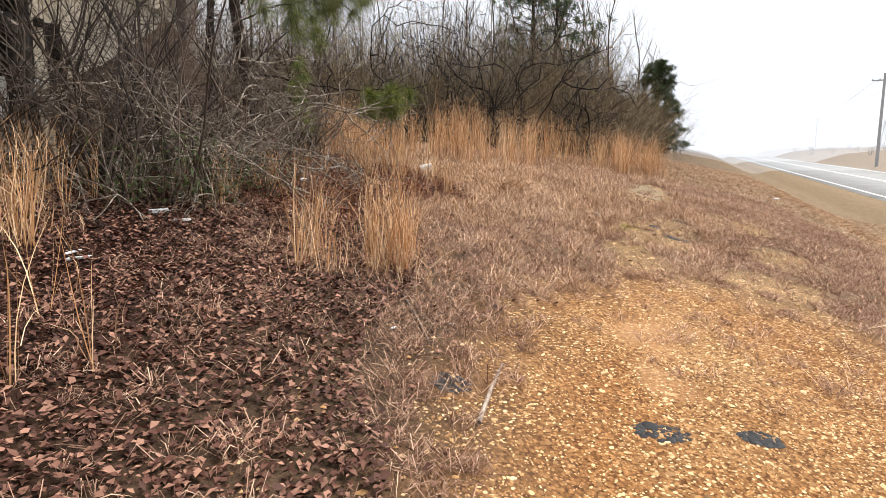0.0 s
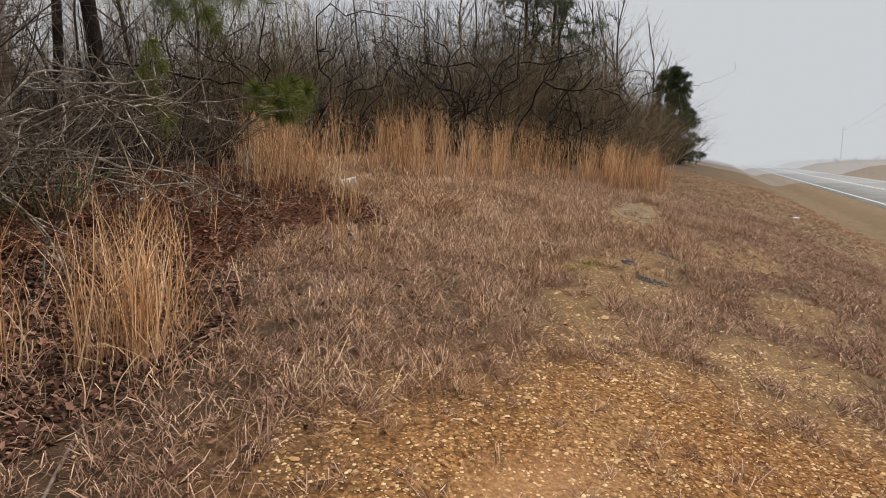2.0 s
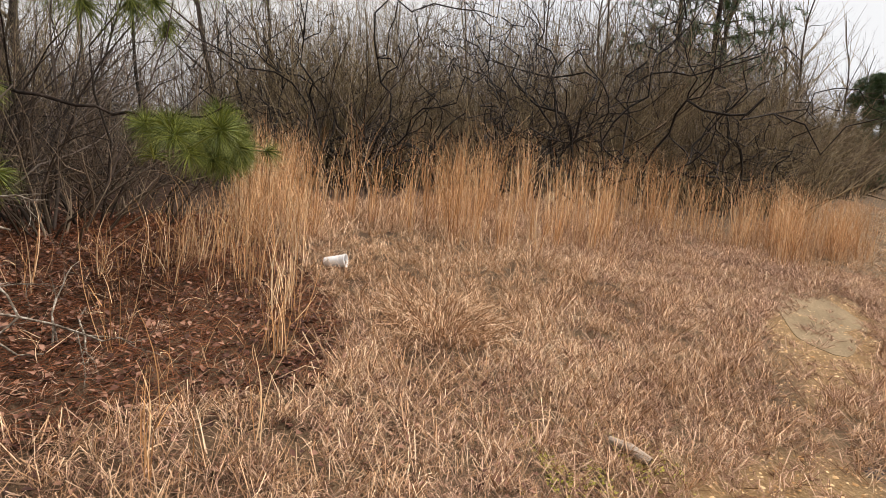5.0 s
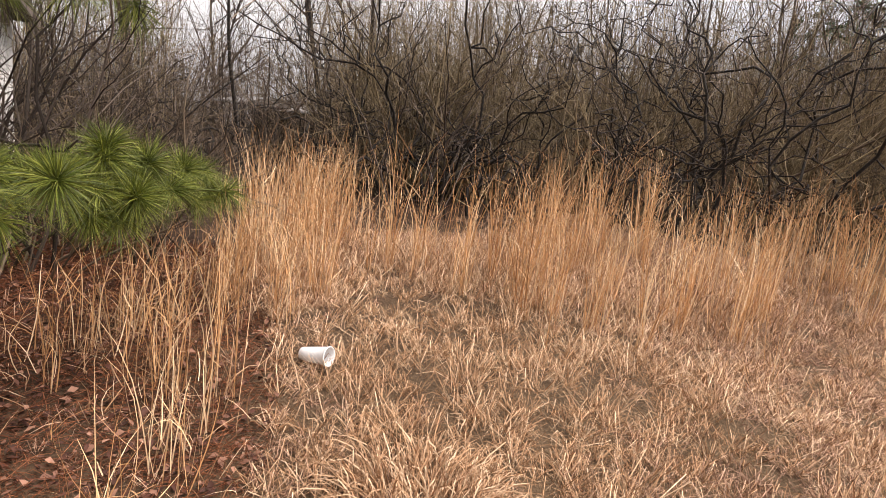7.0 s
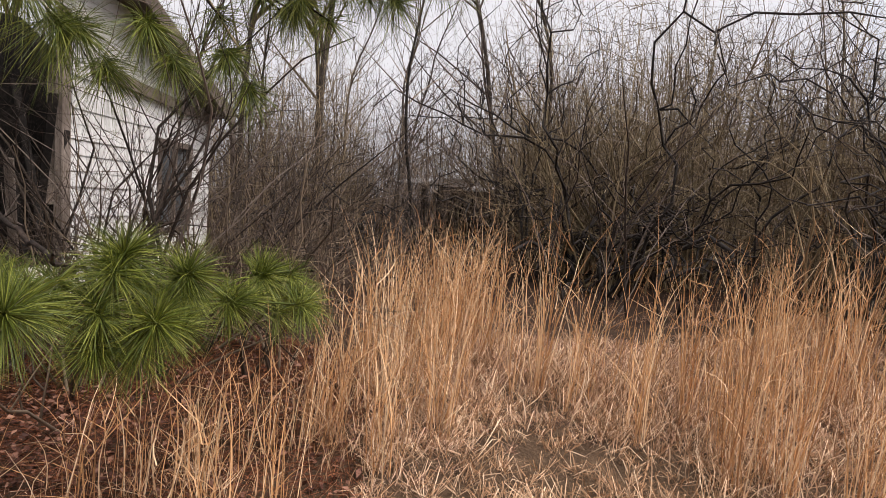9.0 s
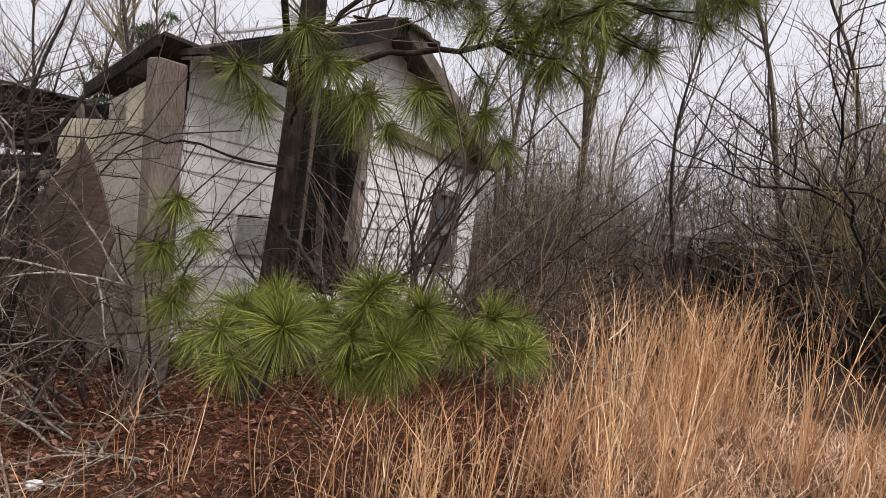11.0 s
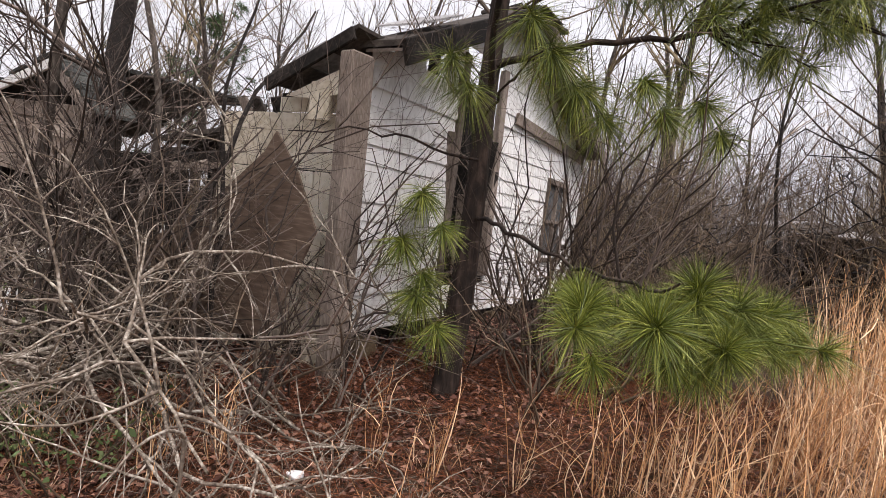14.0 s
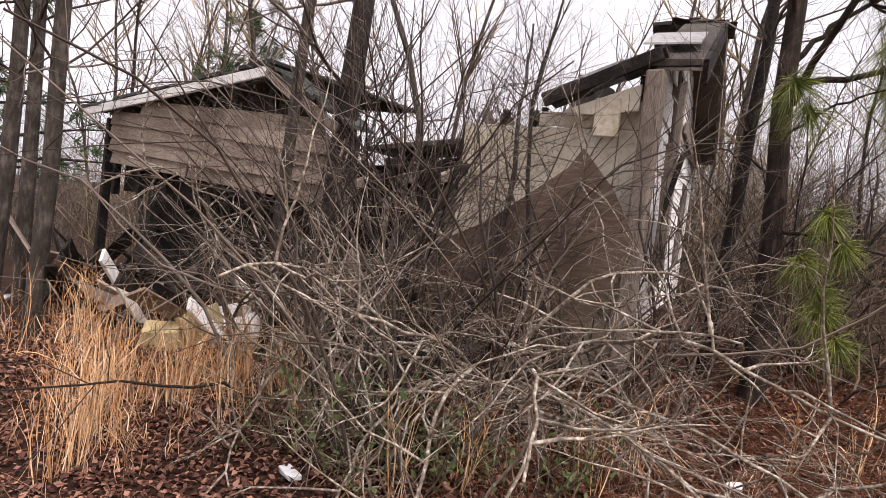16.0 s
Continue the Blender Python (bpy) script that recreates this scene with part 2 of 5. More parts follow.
def ribbons(heap, root, top, width, bend, segs=3, curl=None):
    """Many blades at once: root and top are n x 3; bend is how far the middle sags off the line."""
    n = len(root)
    if n == 0:
        return
    t = np.linspace(0, 1, segs + 1)
    side = np.cross(top - root, rng.normal(size=(n, 3)))
    side /= np.linalg.norm(side, axis=1, keepdims=True) + 1e-9
    mid = root[:, None] + (top - root)[:, None] * t[None, :, None]
    mid = mid + bend[:, None] * (np.sin(t * np.pi))[None, :, None]
    if curl is not None:
        mid = mid + curl[:, None] * (t ** 3)[None, :, None]
    w = np.asarray(width)[:, None] * (1 - t ** 2 * 0.85)[None]
    v = np.stack([mid - side[:, None] * w[..., None], mid + side[:, None] * w[..., None]], 2).reshape(n, -1, 3)
    base = np.arange(n)[:, None] * (2 * (segs + 1))
    k = np.arange(segs)[None] * 2
    q = np.stack([base + k, base + k + 1, base + k + 3, base + k + 2], -1).reshape(-1, 4)
    heap.add(v.reshape(-1, 3), q)


def part(name, bm, material, parent=None, label="", smooth=False):
    if isinstance(bm, Heap):
        me = bm.mesh(name, material, smooth)
    else:
        me = bpy.data.meshes.new(name)
        bm.to_mesh(me)
        bm.free()
        me.materials.append(material)
        if smooth:
            for p in me.polygons:
                p.use_smooth = True
    ob = new(name, me)
    ob.parent = parent
    if label:
        ob["label"] = label
    return ob


def thing(name, m, label, category, group="", kind=""):
    ob = new(name)
    ob.empty_display_size = 0.1
    ob.matrix_basis = m
    return tagged(ob, label, category, group, kind)


def box(x0, y0, z0, x1, y1, z1, bevel=0.006, rough=0.0):
    bm = bmesh.new()
    bmesh.ops.create_cube(bm, size=1)
    for v in bm.verts:
        v.co = Vector(((x0, x1)[v.co.x > 0], (y0, y1)[v.co.y > 0], (z0, z1)[v.co.z > 0]))
        if rough:
            v.co += Vector([random.uniform(-rough, rough) for _ in range(3)])
    if bevel:
        bmesh.ops.bevel(bm, geom=bm.edges[:], offset=bevel, segments=1, affect="EDGES")
    return bm


def prism(pts, thick, bevel=0.0):
    """A flat polygon in its own x and z, with thickness along y."""
    bm = bmesh.new()
    f = bm.faces.new([bm.verts.new((x, 0, z)) for x, z in pts])
    r = bmesh.ops.extrude_face_region(bm, geom=[f])
    bmesh.ops.translate(bm, verts=[v for v in r["geom"] if isinstance(v, bmesh.types.BMVert)], vec=(0, thick, 0))
    bmesh.ops.recalc_face_normals(bm, faces=bm.faces[:])
    if bevel:
        bmesh.ops.bevel(bm, geom=bm.edges[:], offset=bevel, segments=1, affect="EDGES")
    return bm


def beam(a, b, w, h, bevel=0.005, roll=0.0):
    """A squared timber from a to b."""
    a, b = Vector(a), Vector(b)
    bm = box(-w / 2, -h / 2, 0, w / 2, h / 2, (b - a).length, bevel)
    q = (b - a).to_track_quat("Z", "Y").to_matrix().to_4x4()
    bmesh.ops.transform(bm, matrix=Matrix.Translation(a) @ q @ Matrix.Rotation(roll, 4, "Z"), verts=bm.verts[:])
    return bm


# ---- ground and road ----
def axis(fine0, fine1, step, far0, far1, count):
    a = np.arange(fine0, fine1 + step / 2, step)
    g = np.geomspace(1, 1 + far1 - fine1, count)[1:] - 1 + fine1
    h = fine0 - (np.geomspace(1, 1 + fine0 - far0, count)[1:] - 1)
    return np.concatenate([h[::-1], a, g])


def ground_material():
    m, n, l, p = nodes("ground_soil")
    pos = n.new("ShaderNodeNewGeometry").outputs["Position"]
    big, mid, fine = noise_of(n, l, 0.9, 5, pos), noise_of(n, l, 6, 5, pos), noise_of(n, l, 60, 5, pos)
    sep = n.new("ShaderNodeSeparateXYZ")
    wob = n.new("ShaderNodeVectorMath")
    wob.operation = "MULTIPLY_ADD"
    l.new(big.outputs["Color"], wob.inputs[0])
    wob.inputs[1].default_value = (1.3, 1.3, 0)
    l.new(pos, wob.inputs[2])
    l.new(wob.outputs[0], sep.inputs[0])

    def blob(cx, cy, rx, ry, turn):
        mp = n.new("ShaderNodeMapping")
        mp.vector_type = "TEXTURE"
        mp.inputs["Location"].default_value = (cx + 0.65, cy + 0.65, 0)
        mp.inputs["Rotation"].default_value = (0, 0, radians(turn))
        mp.inputs["Scale"].default_value = (rx, ry, 1e4)
        l.new(wob.outputs[0], mp.inputs["Vector"])
        ln = n.new("ShaderNodeVectorMath")
        ln.operation = "LENGTH"
        l.new(mp.outputs[0], ln.inputs[0])
        r = n.new("ShaderNodeMapRange")
        r.inputs["From Min"].default_value, r.inputs["From Max"].default_value = 1.25, 0.75
        l.new(ln.outputs["Value"], r.inputs["Value"])
        return r.outputs["Result"]

    grass = ramp_of(n, [(0.020, 0.011, 0.008), (0.060, 0.034, 0.024), (0.15, 0.09, 0.06)])
    l.new(mid.outputs["Fac"], grass.inputs["Fac"])
    gravel = ramp_of(n, [(0.27, 0.12, 0.045), (0.42, 0.22, 0.09), (0.60, 0.42, 0.24)])
    l.new(big.outputs["Fac"], gravel.inputs["Fac"])
    speck = ramp_of(n, [(0.25, 0.22, 0.2), (0.6, 0.56, 0.5), (1.35, 1.32, 1.28)])
    l.new(fine.outputs["Fac"], speck.inputs["Fac"])
    cells = n.new("ShaderNodeTexVoronoi")
    cells.inputs["Scale"].default_value = 58
    l.new(pos, cells.inputs["Vector"])
    stone = n.new("ShaderNodeSeparateColor")
    l.new(cells.outputs["Color"], stone.inputs[0])
    tone = ramp_of(n, [(0.42, 0.34, 0.28), (0.85, 0.8, 0.72), (1.0, 0.98, 0.95), (1.5, 1.55, 1.6)])
    l.new(stone.outputs[0], tone.inputs["Fac"])
    joint = ramp_of(n, [(1.15, 1.15, 1.15), (1.0, 1.0, 1.0), (0.35, 0.30, 0.26)])
    l.new(cells.outputs["Distance"], joint.inputs["Fac"])
    pebbly = mixed(n, l, 1.0, mixed(n, l, 1.0, gravel.outputs["Color"], tone.outputs["Color"], "MULTIPLY"), joint.outputs["Color"], "MULTIPLY")
    litter = ramp_of(n, [(0.016, 0.007, 0.005), (0.045, 0.02, 0.013), (0.09, 0.045, 0.028)])
    l.new(mid.outputs["Fac"], litter.inputs["Fac"])
    verge = ramp_of(n, [(0.22, 0.16, 0.10), (0.38, 0.285, 0.185), (0.50, 0.39, 0.26)])
    l.new(mid.outputs["Fac"], verge.inputs["Fac"])
    c = mixed(n, l, blob(31.5, -5, 30.5, 600, -21.9), grass.outputs["Color"], verge.outputs["Color"])
    c = mixed(n, l, blob(-6.0, 3.5, 5.6, 6.2, -10), c, litter.outputs["Color"])
    c = mixed(n, l, blob(-18, 40, 14.5, 60, -21.9), c, litter.outputs["Color"])
    pale = ramp_of(n, [(0.20, 0.125, 0.07), (0.33, 0.22, 0.12), (0.44, 0.33, 0.19)])
    l.new(mid.outputs["Fac"], pale.inputs["Fac"])
    for k, b in enumerate(BARE):
        c = mixed(n, l, blob(*b), c, pale.outputs["Color"] if k else pebbly)
    sand = ramp_of(n, [(0.42, 0.20, 0.09), (0.62, 0.38, 0.20)])
    l.new(mid.outputs["Fac"], sand.inputs["Fac"])
    c = mixed(n, l, blob(1.5, 4.0, 0.34, 0.3, 20), c, sand.outputs["Color"])
    c = mixed(n, l, blob(1.25, 3.3, 0.2, 0.28, 20), c, sand.outputs["Color"])
    c = mixed(n, l, 1.0, c, speck.outputs["Color"], "MULTIPLY")
    l.new(c, p.inputs["Base Color"])
    p.inputs["Roughness"].default_value = 0.95
    p.inputs["Specular IOR Level"].default_value = 0.2
    b = n.new("ShaderNodeBump")
    b.inputs["Strength"].default_value, b.inputs["Distance"].default_value = 0.8, 0.02
    l.new(fine.outputs["Fac"], b.inputs["Height"])
    l.new(b.outputs["Normal"], p.inputs["Normal"])
    return m


# Bare gravelly patches: centre, half width across and along, turn.
BARE = [(1.85, 2.55, 1.7, 3.0, -12), (2.5, 7.2, 0.55, 1.1, -30), (3.45, 10.4, 0.42, 1.7, -20), (3.1, 5.6, 0.55, 0.5, 0), (1.9, 5.9, 0.35, 0.5, 20), (3.9, 6.9, 0.4, 0.6, -20), (4.2, 8.8, 0.5, 0.9, -20)]


def bare(x, y):
    """True on the gravelly patches."""
    out = np.zeros(len(x), bool)
    for cx, cy, rx, ry, turn in BARE:
        c, s = math.cos(radians(turn)), math.sin(radians(turn))
        dx, dy = x - cx, y - cy
        wave = 1 + 0.16 * np.sin(3.1 * x + 1.3) * np.cos(2.7 * y) + 0.24 * np.sin(7.3 * x + 2.1 * y) * np.cos(6.1 * y - 3.3 * x) + 0.22 * np.sin(17.0 * x - 5.0 * y) * np.sin(15.0 * y + 6.0 * x)
        out |= ((dx * c + dy * s) / rx) ** 2 + ((-dx * s + dy * c) / ry) ** 2 < wave
    return out


gu, gv = axis(-13, 7.2, 0.2, -420, 420, 26), axis(-5, 20, 0.2, -420, 480, 26)
gu = np.unique(np.concatenate([gu, [7.1, 15.2, 16.2, 17.5, 20, 26, 60]]))
UU, VV = np.meshgrid(gu, gv, indexing="ij")
GX, GY = xy(UU, VV)
h = Heap()
ii, jj = np.meshgrid(np.arange(len(gu) - 1), np.arange(len(gv) - 1), indexing="ij")
W = len(gv)
h.add(np.stack([GX, GY, land(GX, GY)], -1), np.stack([ii * W + jj, (ii + 1) * W + jj, (ii + 1) * W + jj + 1, ii * W + jj + 1], -1).reshape(-1, 4))
tagged(part("ground", h, ground_material(), None, smooth=True), "grassy bank with leaf litter and tan gravel patches", "ground", kind="structure")


def strip(u0, u1, v0, v1, lift, step=4.0):
    hh = Heap()
    vs = np.arange(v0, v1 + step / 2, step)
    a, b = [], []
    for u, zz in ((u0, 0.0), (u0, 1.0), (u1, 1.0), (u1, 0.0)):
        x, y = xy(np.full(len(vs), u), vs)
        a.append(np.stack([x, y, -0.084 - 0.88 + 0.026 * vs - 0.05 + zz * (0.05 + lift)], -1))
    k = len(vs)
    i = np.arange(k - 1)
    hh.add(np.concatenate(a), np.concatenate([np.stack([c * k + i, c * k + i + 1, (c + 1) * k + i + 1, (c + 1) * k + i], -1) for c in range(3)]))
    return hh


road = tagged(part("road", strip(7.3, 15.0, -120, 420, 0.02), ASPHALT), "worn pale grey two-lane asphalt road", "road", kind="structure")
for u0, u1 in ((7.75, 7.9), (14.4, 14.55)):
    part("edge_line", strip(u0, u1, -120, 420, 0.026), LINE, road, "white painted edge line")
for u0 in (11.0, 11.25):
    part("centre_line", strip(u0, u0 + 0.11, -120, 420, 0.026), LINE, road, "faded painted centre line")

# ---- the abandoned house: gable front from the grey corner post to the far corner ----
def wall_frame(ax, ay, bx, by):
    """A frame with x along the wall from a to b, y into the house, z up from level 0."""
    d = math.atan2(by - ay, bx - ax)
    return Matrix.Translation((ax, ay, 0)) @ Matrix.Rotation(d, 4, "Z"), math.hypot(bx - ax, by - ay)


HA, HB = (-3.10, 6.78), (-6.75, 10.02)
base_z = 1.6
house = thing("abandoned_house", Matrix.Identity(4), "derelict white-painted wooden house with a sagging gable, overgrown", "house")
F, FL = wall_frame(*HA, *HB)
PEAK, Z_L, Z_R, Z_P = 2.2, 3.56, 3.55, 4.55


def gable_top(s):
    return Z_L + (Z_P - Z_L) * s / PEAK if s < PEAK else Z_P + (Z_R - Z_P) * (s - PEAK) / (FL - PEAK)


def placed(ob, m):
    ob.matrix_basis = m
    return ob


# Openings of the front: from, to, sill, head.
OPEN = [(1.3, 2.15, 1.9, 3.95), (3.75, 4.4, 2.12, 3.05), (0.60, 0.86, 2.28, 2.5), (0.68, 1.0, 3.62, 3.86)]
board_h = 0.135
z = base_z
random.seed(3)
while z < Z_P - 0.06:
    z1 = z + board_h
    zm = z + 0.045
    lo = 0.02 if zm < Z_L else (zm - Z_L) * PEAK / (Z_P - Z_L)
    hi = FL if zm < Z_R else FL - (zm - Z_R) * (FL - PEAK) / (Z_P - Z_R)
    cuts = [(lo, hi)]
    for a, b, s0, s1 in OPEN:
        if z1 > s0 + 0.02 and z < s1 - 0.02:
            cuts = [q for p0, p1 in cuts for q in ((p0, min(p1, a + random.uniform(-0.04, 0.02))), (max(p0, b + random.uniform(-0.02, 0.05)), p1)) if q[1] - q[0] > 0.05]
    for p0, p1 in cuts:
        while p1 - p0 > 0.06:
            e = min(p1, p0 + random.choice((1.1, 1.6, 2.2)))
            if p1 - e < 0.25:
                e = p1
            if random.random() > 0.006:
                bm = box(p0, -0.012, z - 0.012, e - 0.006, 0.008, z1, 0.003)
                for v in bm.verts:
                    if v.co.z < z + 0.02:
                        v.co.y -= 0.010
                    v.co.z += random.uniform(-0.004, 0.004)
                placed(part("siding_board", bm, PAINT, house), F @ pose(0, 0, 0, random.uniform(-0.12, 0.12), random.uniform(-0.12, 0.12), 0))
            p0 = e
    z = z1
# Backing behind the boards with the openings left out: dark studs and a painted-in dim room.
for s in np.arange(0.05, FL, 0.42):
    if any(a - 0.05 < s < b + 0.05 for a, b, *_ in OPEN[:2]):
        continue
    placed(part("stud", box(s, 0.02, base_z, s + 0.05, 0.11, gable_top(s) - 0.05, 0.004), DARKWOOD_SHADE, house), F)
# Near-black sheet just inside: the room's shade put into its colour.
placed(part("back_wall", prism([(0.9, base_z), (FL - 0.3, base_z), (FL - 0.3, 3.3), (2.7, 4.05), (1.25, 3.85), (0.9, 3.3)], 0.06), DARKWOOD_SHADE, house), F @ pose(0, 0.8, 0))
for pts in ([(PEAK, 3.4), (FL - 0.05, 3.4), (FL - 0.05, Z_R - 0.03), (PEAK, Z_P - 0.05)], [(0.05, 3.2), (0.66, 3.2), (0.66, gable_top(0.66) - 0.05), (0.05, Z_L - 0.05)], [(1.02, 3.2), (1.28, 3.2), (1.28, gable_top(1.28) - 0.05), (1.02, gable_top(1.02) - 0.05)]):
    placed(part("sheathing", prism(pts, 0.008), PAINT, house), F @ pose(0, 0.01, 0))
placed(part("floor_deck", box(0.05, 0.1, base_z - 0.12, FL - 0.05, 1.6, base_z, 0.01), DARKWOOD_SHADE, house), F)
# Corner post, window casing, door casing.
placed(part("corner_post", box(-0.13, -0.09, 1.15, 0.09, 0.03, 3.5, 0.012, 0.006), GREYWOOD, house, "weathered grey corner board"), F @ pose(0, 0, 0, 0, -2.5, 0))
placed(part("corner_board", box(FL - 0.04, -0.05, base_z - 0.1, FL + 0.07, 0.05, Z_R, 0.006), PAINT, house), F)
w0, w1, s0, s1 = OPEN[1]
win = placed(part("window", box(w0, 0.012, s0, w1, 0.02, s1, 0), GLASS, house, "narrow sash window with dusty glass"), F)
for a in ((w0 - 0.07, s0 - 0.06, w0 + 0.0, s1 + 0.07), (w1, s0 - 0.06, w1 + 0.07, s1 + 0.07), (w0, s1, w1, s1 + 0.07), (w0, s0 - 0.06, w1, s0), ((w0 + w1) / 2 - 0.015, s0, (w0 + w1) / 2 + 0.015, s1), (w0, (s0 + s1) / 2 - 0.02, w1, (s0 + s1) / 2 + 0.02)):
    placed(part("window_frame", box(a[0], -0.04, a[1], a[2], 0.012, a[3], 0.005), GREYWOOD, win), Matrix.Identity(4))
w0, w1, s0, s1 = OPEN[0]
for a in ((w0 - 0.1, s0, w0, s1, 3), (w1, s0, w1 + 0.1, s1, -4)):
    placed(part("door_casing", box(a[0], -0.05, a[1], a[2], 0.03, a[3], 0.006, 0.01), GREYWOOD, house), F @ pose(0, 0, 0, 0, a[4] * 0.3, 0))
for k in range(9):
    s = random.uniform(w0 - 0.05, w1 + 0.05)
    z = random.uniform(s0 - 0.2, s0 + 0.6)
    placed(part("broken_board", beam((s, random.uniform(-0.1, 0.15), z), (s + random.uniform(-0.25, 0.25), random.uniform(-0.15, 0.3), z + random.uniform(0.7, 1.6)), 0.07, 0.02), random.choice((DARKWOOD_SHADE, GREYWOOD, DARKWOOD_SHADE)), house), F)
placed(part("tin_patch", box(0.56, -0.05, 2.22, 0.92, -0.035, 2.52, 0.004, 0.006), TIN, house, "dented grey metal patch"), F)
placed(part("rusty_sheet", prism([(0.1, 1.75), (0.42, 1.72), (0.45, 2.05), (0.3, 2.3), (0.12, 2.2)], 0.01), RUST, house, "torn rusty metal sheet"), F @ pose(0, -0.07, 0, -4, 0, 0))
# Roof: two slopes with a thick ragged edge, and rake boards on the front.
for s, t, za, zb in ((-0.06, PEAK, Z_L + 0.02, Z_P + 0.07), (PEAK, FL + 0.12, Z_P + 0.07, Z_R + 0.02)):
    n = 1 if s < 0 else 2
    for k in range(n):
        y0, y1 = -0.30 + k * 0.34, -0.30 + (k + 1) * 0.34 + 0.02
        bm = prism([(s, za), (t, zb), (t, zb + 0.035), (s, za + 0.035)], y1 - y0)
        for v in bm.verts:
            v.co.z += random.uniform(-0.015, 0.015) + 0.004 * (k % 2)
        placed(part("roof_sheet", bm, TAR, house, "rotten dark roof deck"), F @ pose(0, y0, 0))
    d = Vector((t - s, 0, zb - za)).normalized()
    placed(part("rake_board", beam((s, -0.32, za - 0.05), (t, -0.32, zb - 0.05), 0.035, 0.17, 0.006), GREYWOOD if s > 0 else DARKWOOD_SHADE, house, "weathered rake board"), F)
    placed(part("soffit", prism([(s, za - 0.04), (t, zb - 0.04), (t, zb - 0.02), (s, za - 0.02)], 0.3), GREYWOOD, house), F @ pose(0, -0.3, 0))
placed(part("rake_board", beam((FL + 0.08, -0.30, Z_R + 0.03), (FL + 0.32, -0.26, Z_R - 0.62), 0.035, 0.15, 0.006), GREYWOOD, house, "mossy weathered rake board"), F)
placed(part("band_board", beam((2.45, -0.05, 3.60), (FL - 0.02, -0.05, 3.50), 0.03, 0.12, 0.005), GREYWOOD, house, "mossy grey board under the gable"), F)
for k in range(10):
    s = random.uniform(1.9, 2.7)
    placed(part("torn_roofing", box(s, random.uniform(-0.4, 0), 0, s + random.uniform(0.2, 0.5), random.uniform(0.1, 0.3), 0.015, 0.003, 0.04), TAR, house), F @ Matrix.Translation((0, 0, gable_top(s) + random.uniform(0.06, 0.16))))
# Side wall of cream boards, running back from the corner post.
SD = Vector((HB[1] - HA[1], -(HB[0] - HA[0]), 0)).normalized()
SX, SY = HA[0] - SD.x * 1.42, HA[1] - SD.y * 1.42
G, GL = wall_frame(SX, SY, *HA)
random.seed(5)
z = 1.45
rowh = 0.42
while z < 3.4:
    s = 0.0
    while s < GL - 0.05:
        e = min(GL - 0.02, s + random.choice((0.42, 0.61, 0.8)))
        top = min(z + rowh, 3.02 + 0.27 * e + random.uniform(-0.10, 0.06))
        if top > z + 0.05:
            placed(part("wall_panel", box(s + 0.004, -0.012, z + 0.004, e - 0.004, 0.012, top - 0.004, 0.003, 0.003), CREAM, house), G @ pose(0, 0, 0, random.uniform(-0.12, 0.12), 0, 0))
        s = e
    z += rowh
placed(part("wall_backing", box(0.0, 0.03, 1.3, GL, 0.06, 2.8, 0.002), DARKWOOD_SHADE, house), G)
# Only the last stretch of the eave still hangs on, sagging away from the corner.
for k in range(3):
    x0 = GL - 0.74 + k * 0.26
    placed(part("eave_sheet", prism([(x0, 3.30 + 0.42 * (x0 - GL + 0.74)), (x0 + 0.29, 3.30 + 0.42 * (x0 - GL + 1.03)), (x0 + 0.29, 3.325 + 0.42 * (x0 - GL + 1.03)), (x0, 3.325 + 0.42 * (x0 - GL + 0.74))], 0.42), TAR if k != 1 else TIN, house), G @ pose(0, -0.25, 0.012 * (k % 2)))
placed(part("eave_board", beam((GL - 0.72, -0.24, 3.27), (GL + 0.06, -0.27, 3.60), 0.03, 0.09), DARKWOOD_SHADE, house, "dark rotten eave board"), G)
placed(part("soffit_board", prism([(GL - 0.6, 3.22), (GL - 0.06, 3.42), (GL - 0.06, 3.24), (GL - 0.34, 3.2)], 0.02), CREAM, house, "pale soffit board"), G @ pose(0, -0.16, 0))
for k in range(5):
    x0 = random.uniform(0.1, GL - 0.75)
    placed(part("broken_rafter", beam((x0, 0.1, 2.95), (x0 + random.uniform(-0.2, 0.2), random.uniform(-0.1, 0.1), random.uniform(3.2, 3.5)), 0.05, 0.07), random.choice((DARKWOOD_SHADE, GREYWOOD)), house), G)
placed(part("loose_tin", prism([(0.20, 3.80), (0.75, 4.05), (0.75, 4.065), (0.20, 3.815)], 0.4), TIN, house, "bent pale roofing tin"), F @ pose(0, -0.25, 0))
placed(part("cream_offcut", box(GL - 0.36, -0.17, 3.05, GL - 0.18, -0.13, 3.32, 0.006), CREAM, house), G)
for s in (0.15, 0.65, 1.1):
    placed(part("pier", box(s, -0.02, 0.95, s + 0.22, 0.2, 1.5, 0.012, 0.012), CREAM, house, "pale block pier"), G)
for s in (0.3, 1.4, 2.6, 4.0):
    placed(part("pier", box(s, 0.02, 0.95, s + 0.2, 0.24, base_z - 0.1, 0.012, 0.012), CONCRETE_GRAVEL, house, "pale block pier"), F)

# Large weathered plywood sheet, leaning on the side wall on its corner.
ply = prism([(0.33, 2.92), (0.10, 2.66), (-0.10, 2.31), (0.06, 1.95), (0.22, 1.58), (0.75, 1.50), (1.25, 1.50), (1.42, 1.75), (1.60, 2.02), (0.95, 2.36), (0.42, 2.78)], 0.016)
sheet = part("plywood_sheet", ply, PLY, None)
sheet.matrix_basis = Matrix.Translation((HA[0] + 0.335, HA[1] - 0.30, 0)) @ Matrix.Rotation(math.atan2(-SD.y, -SD.x), 4, "Z")
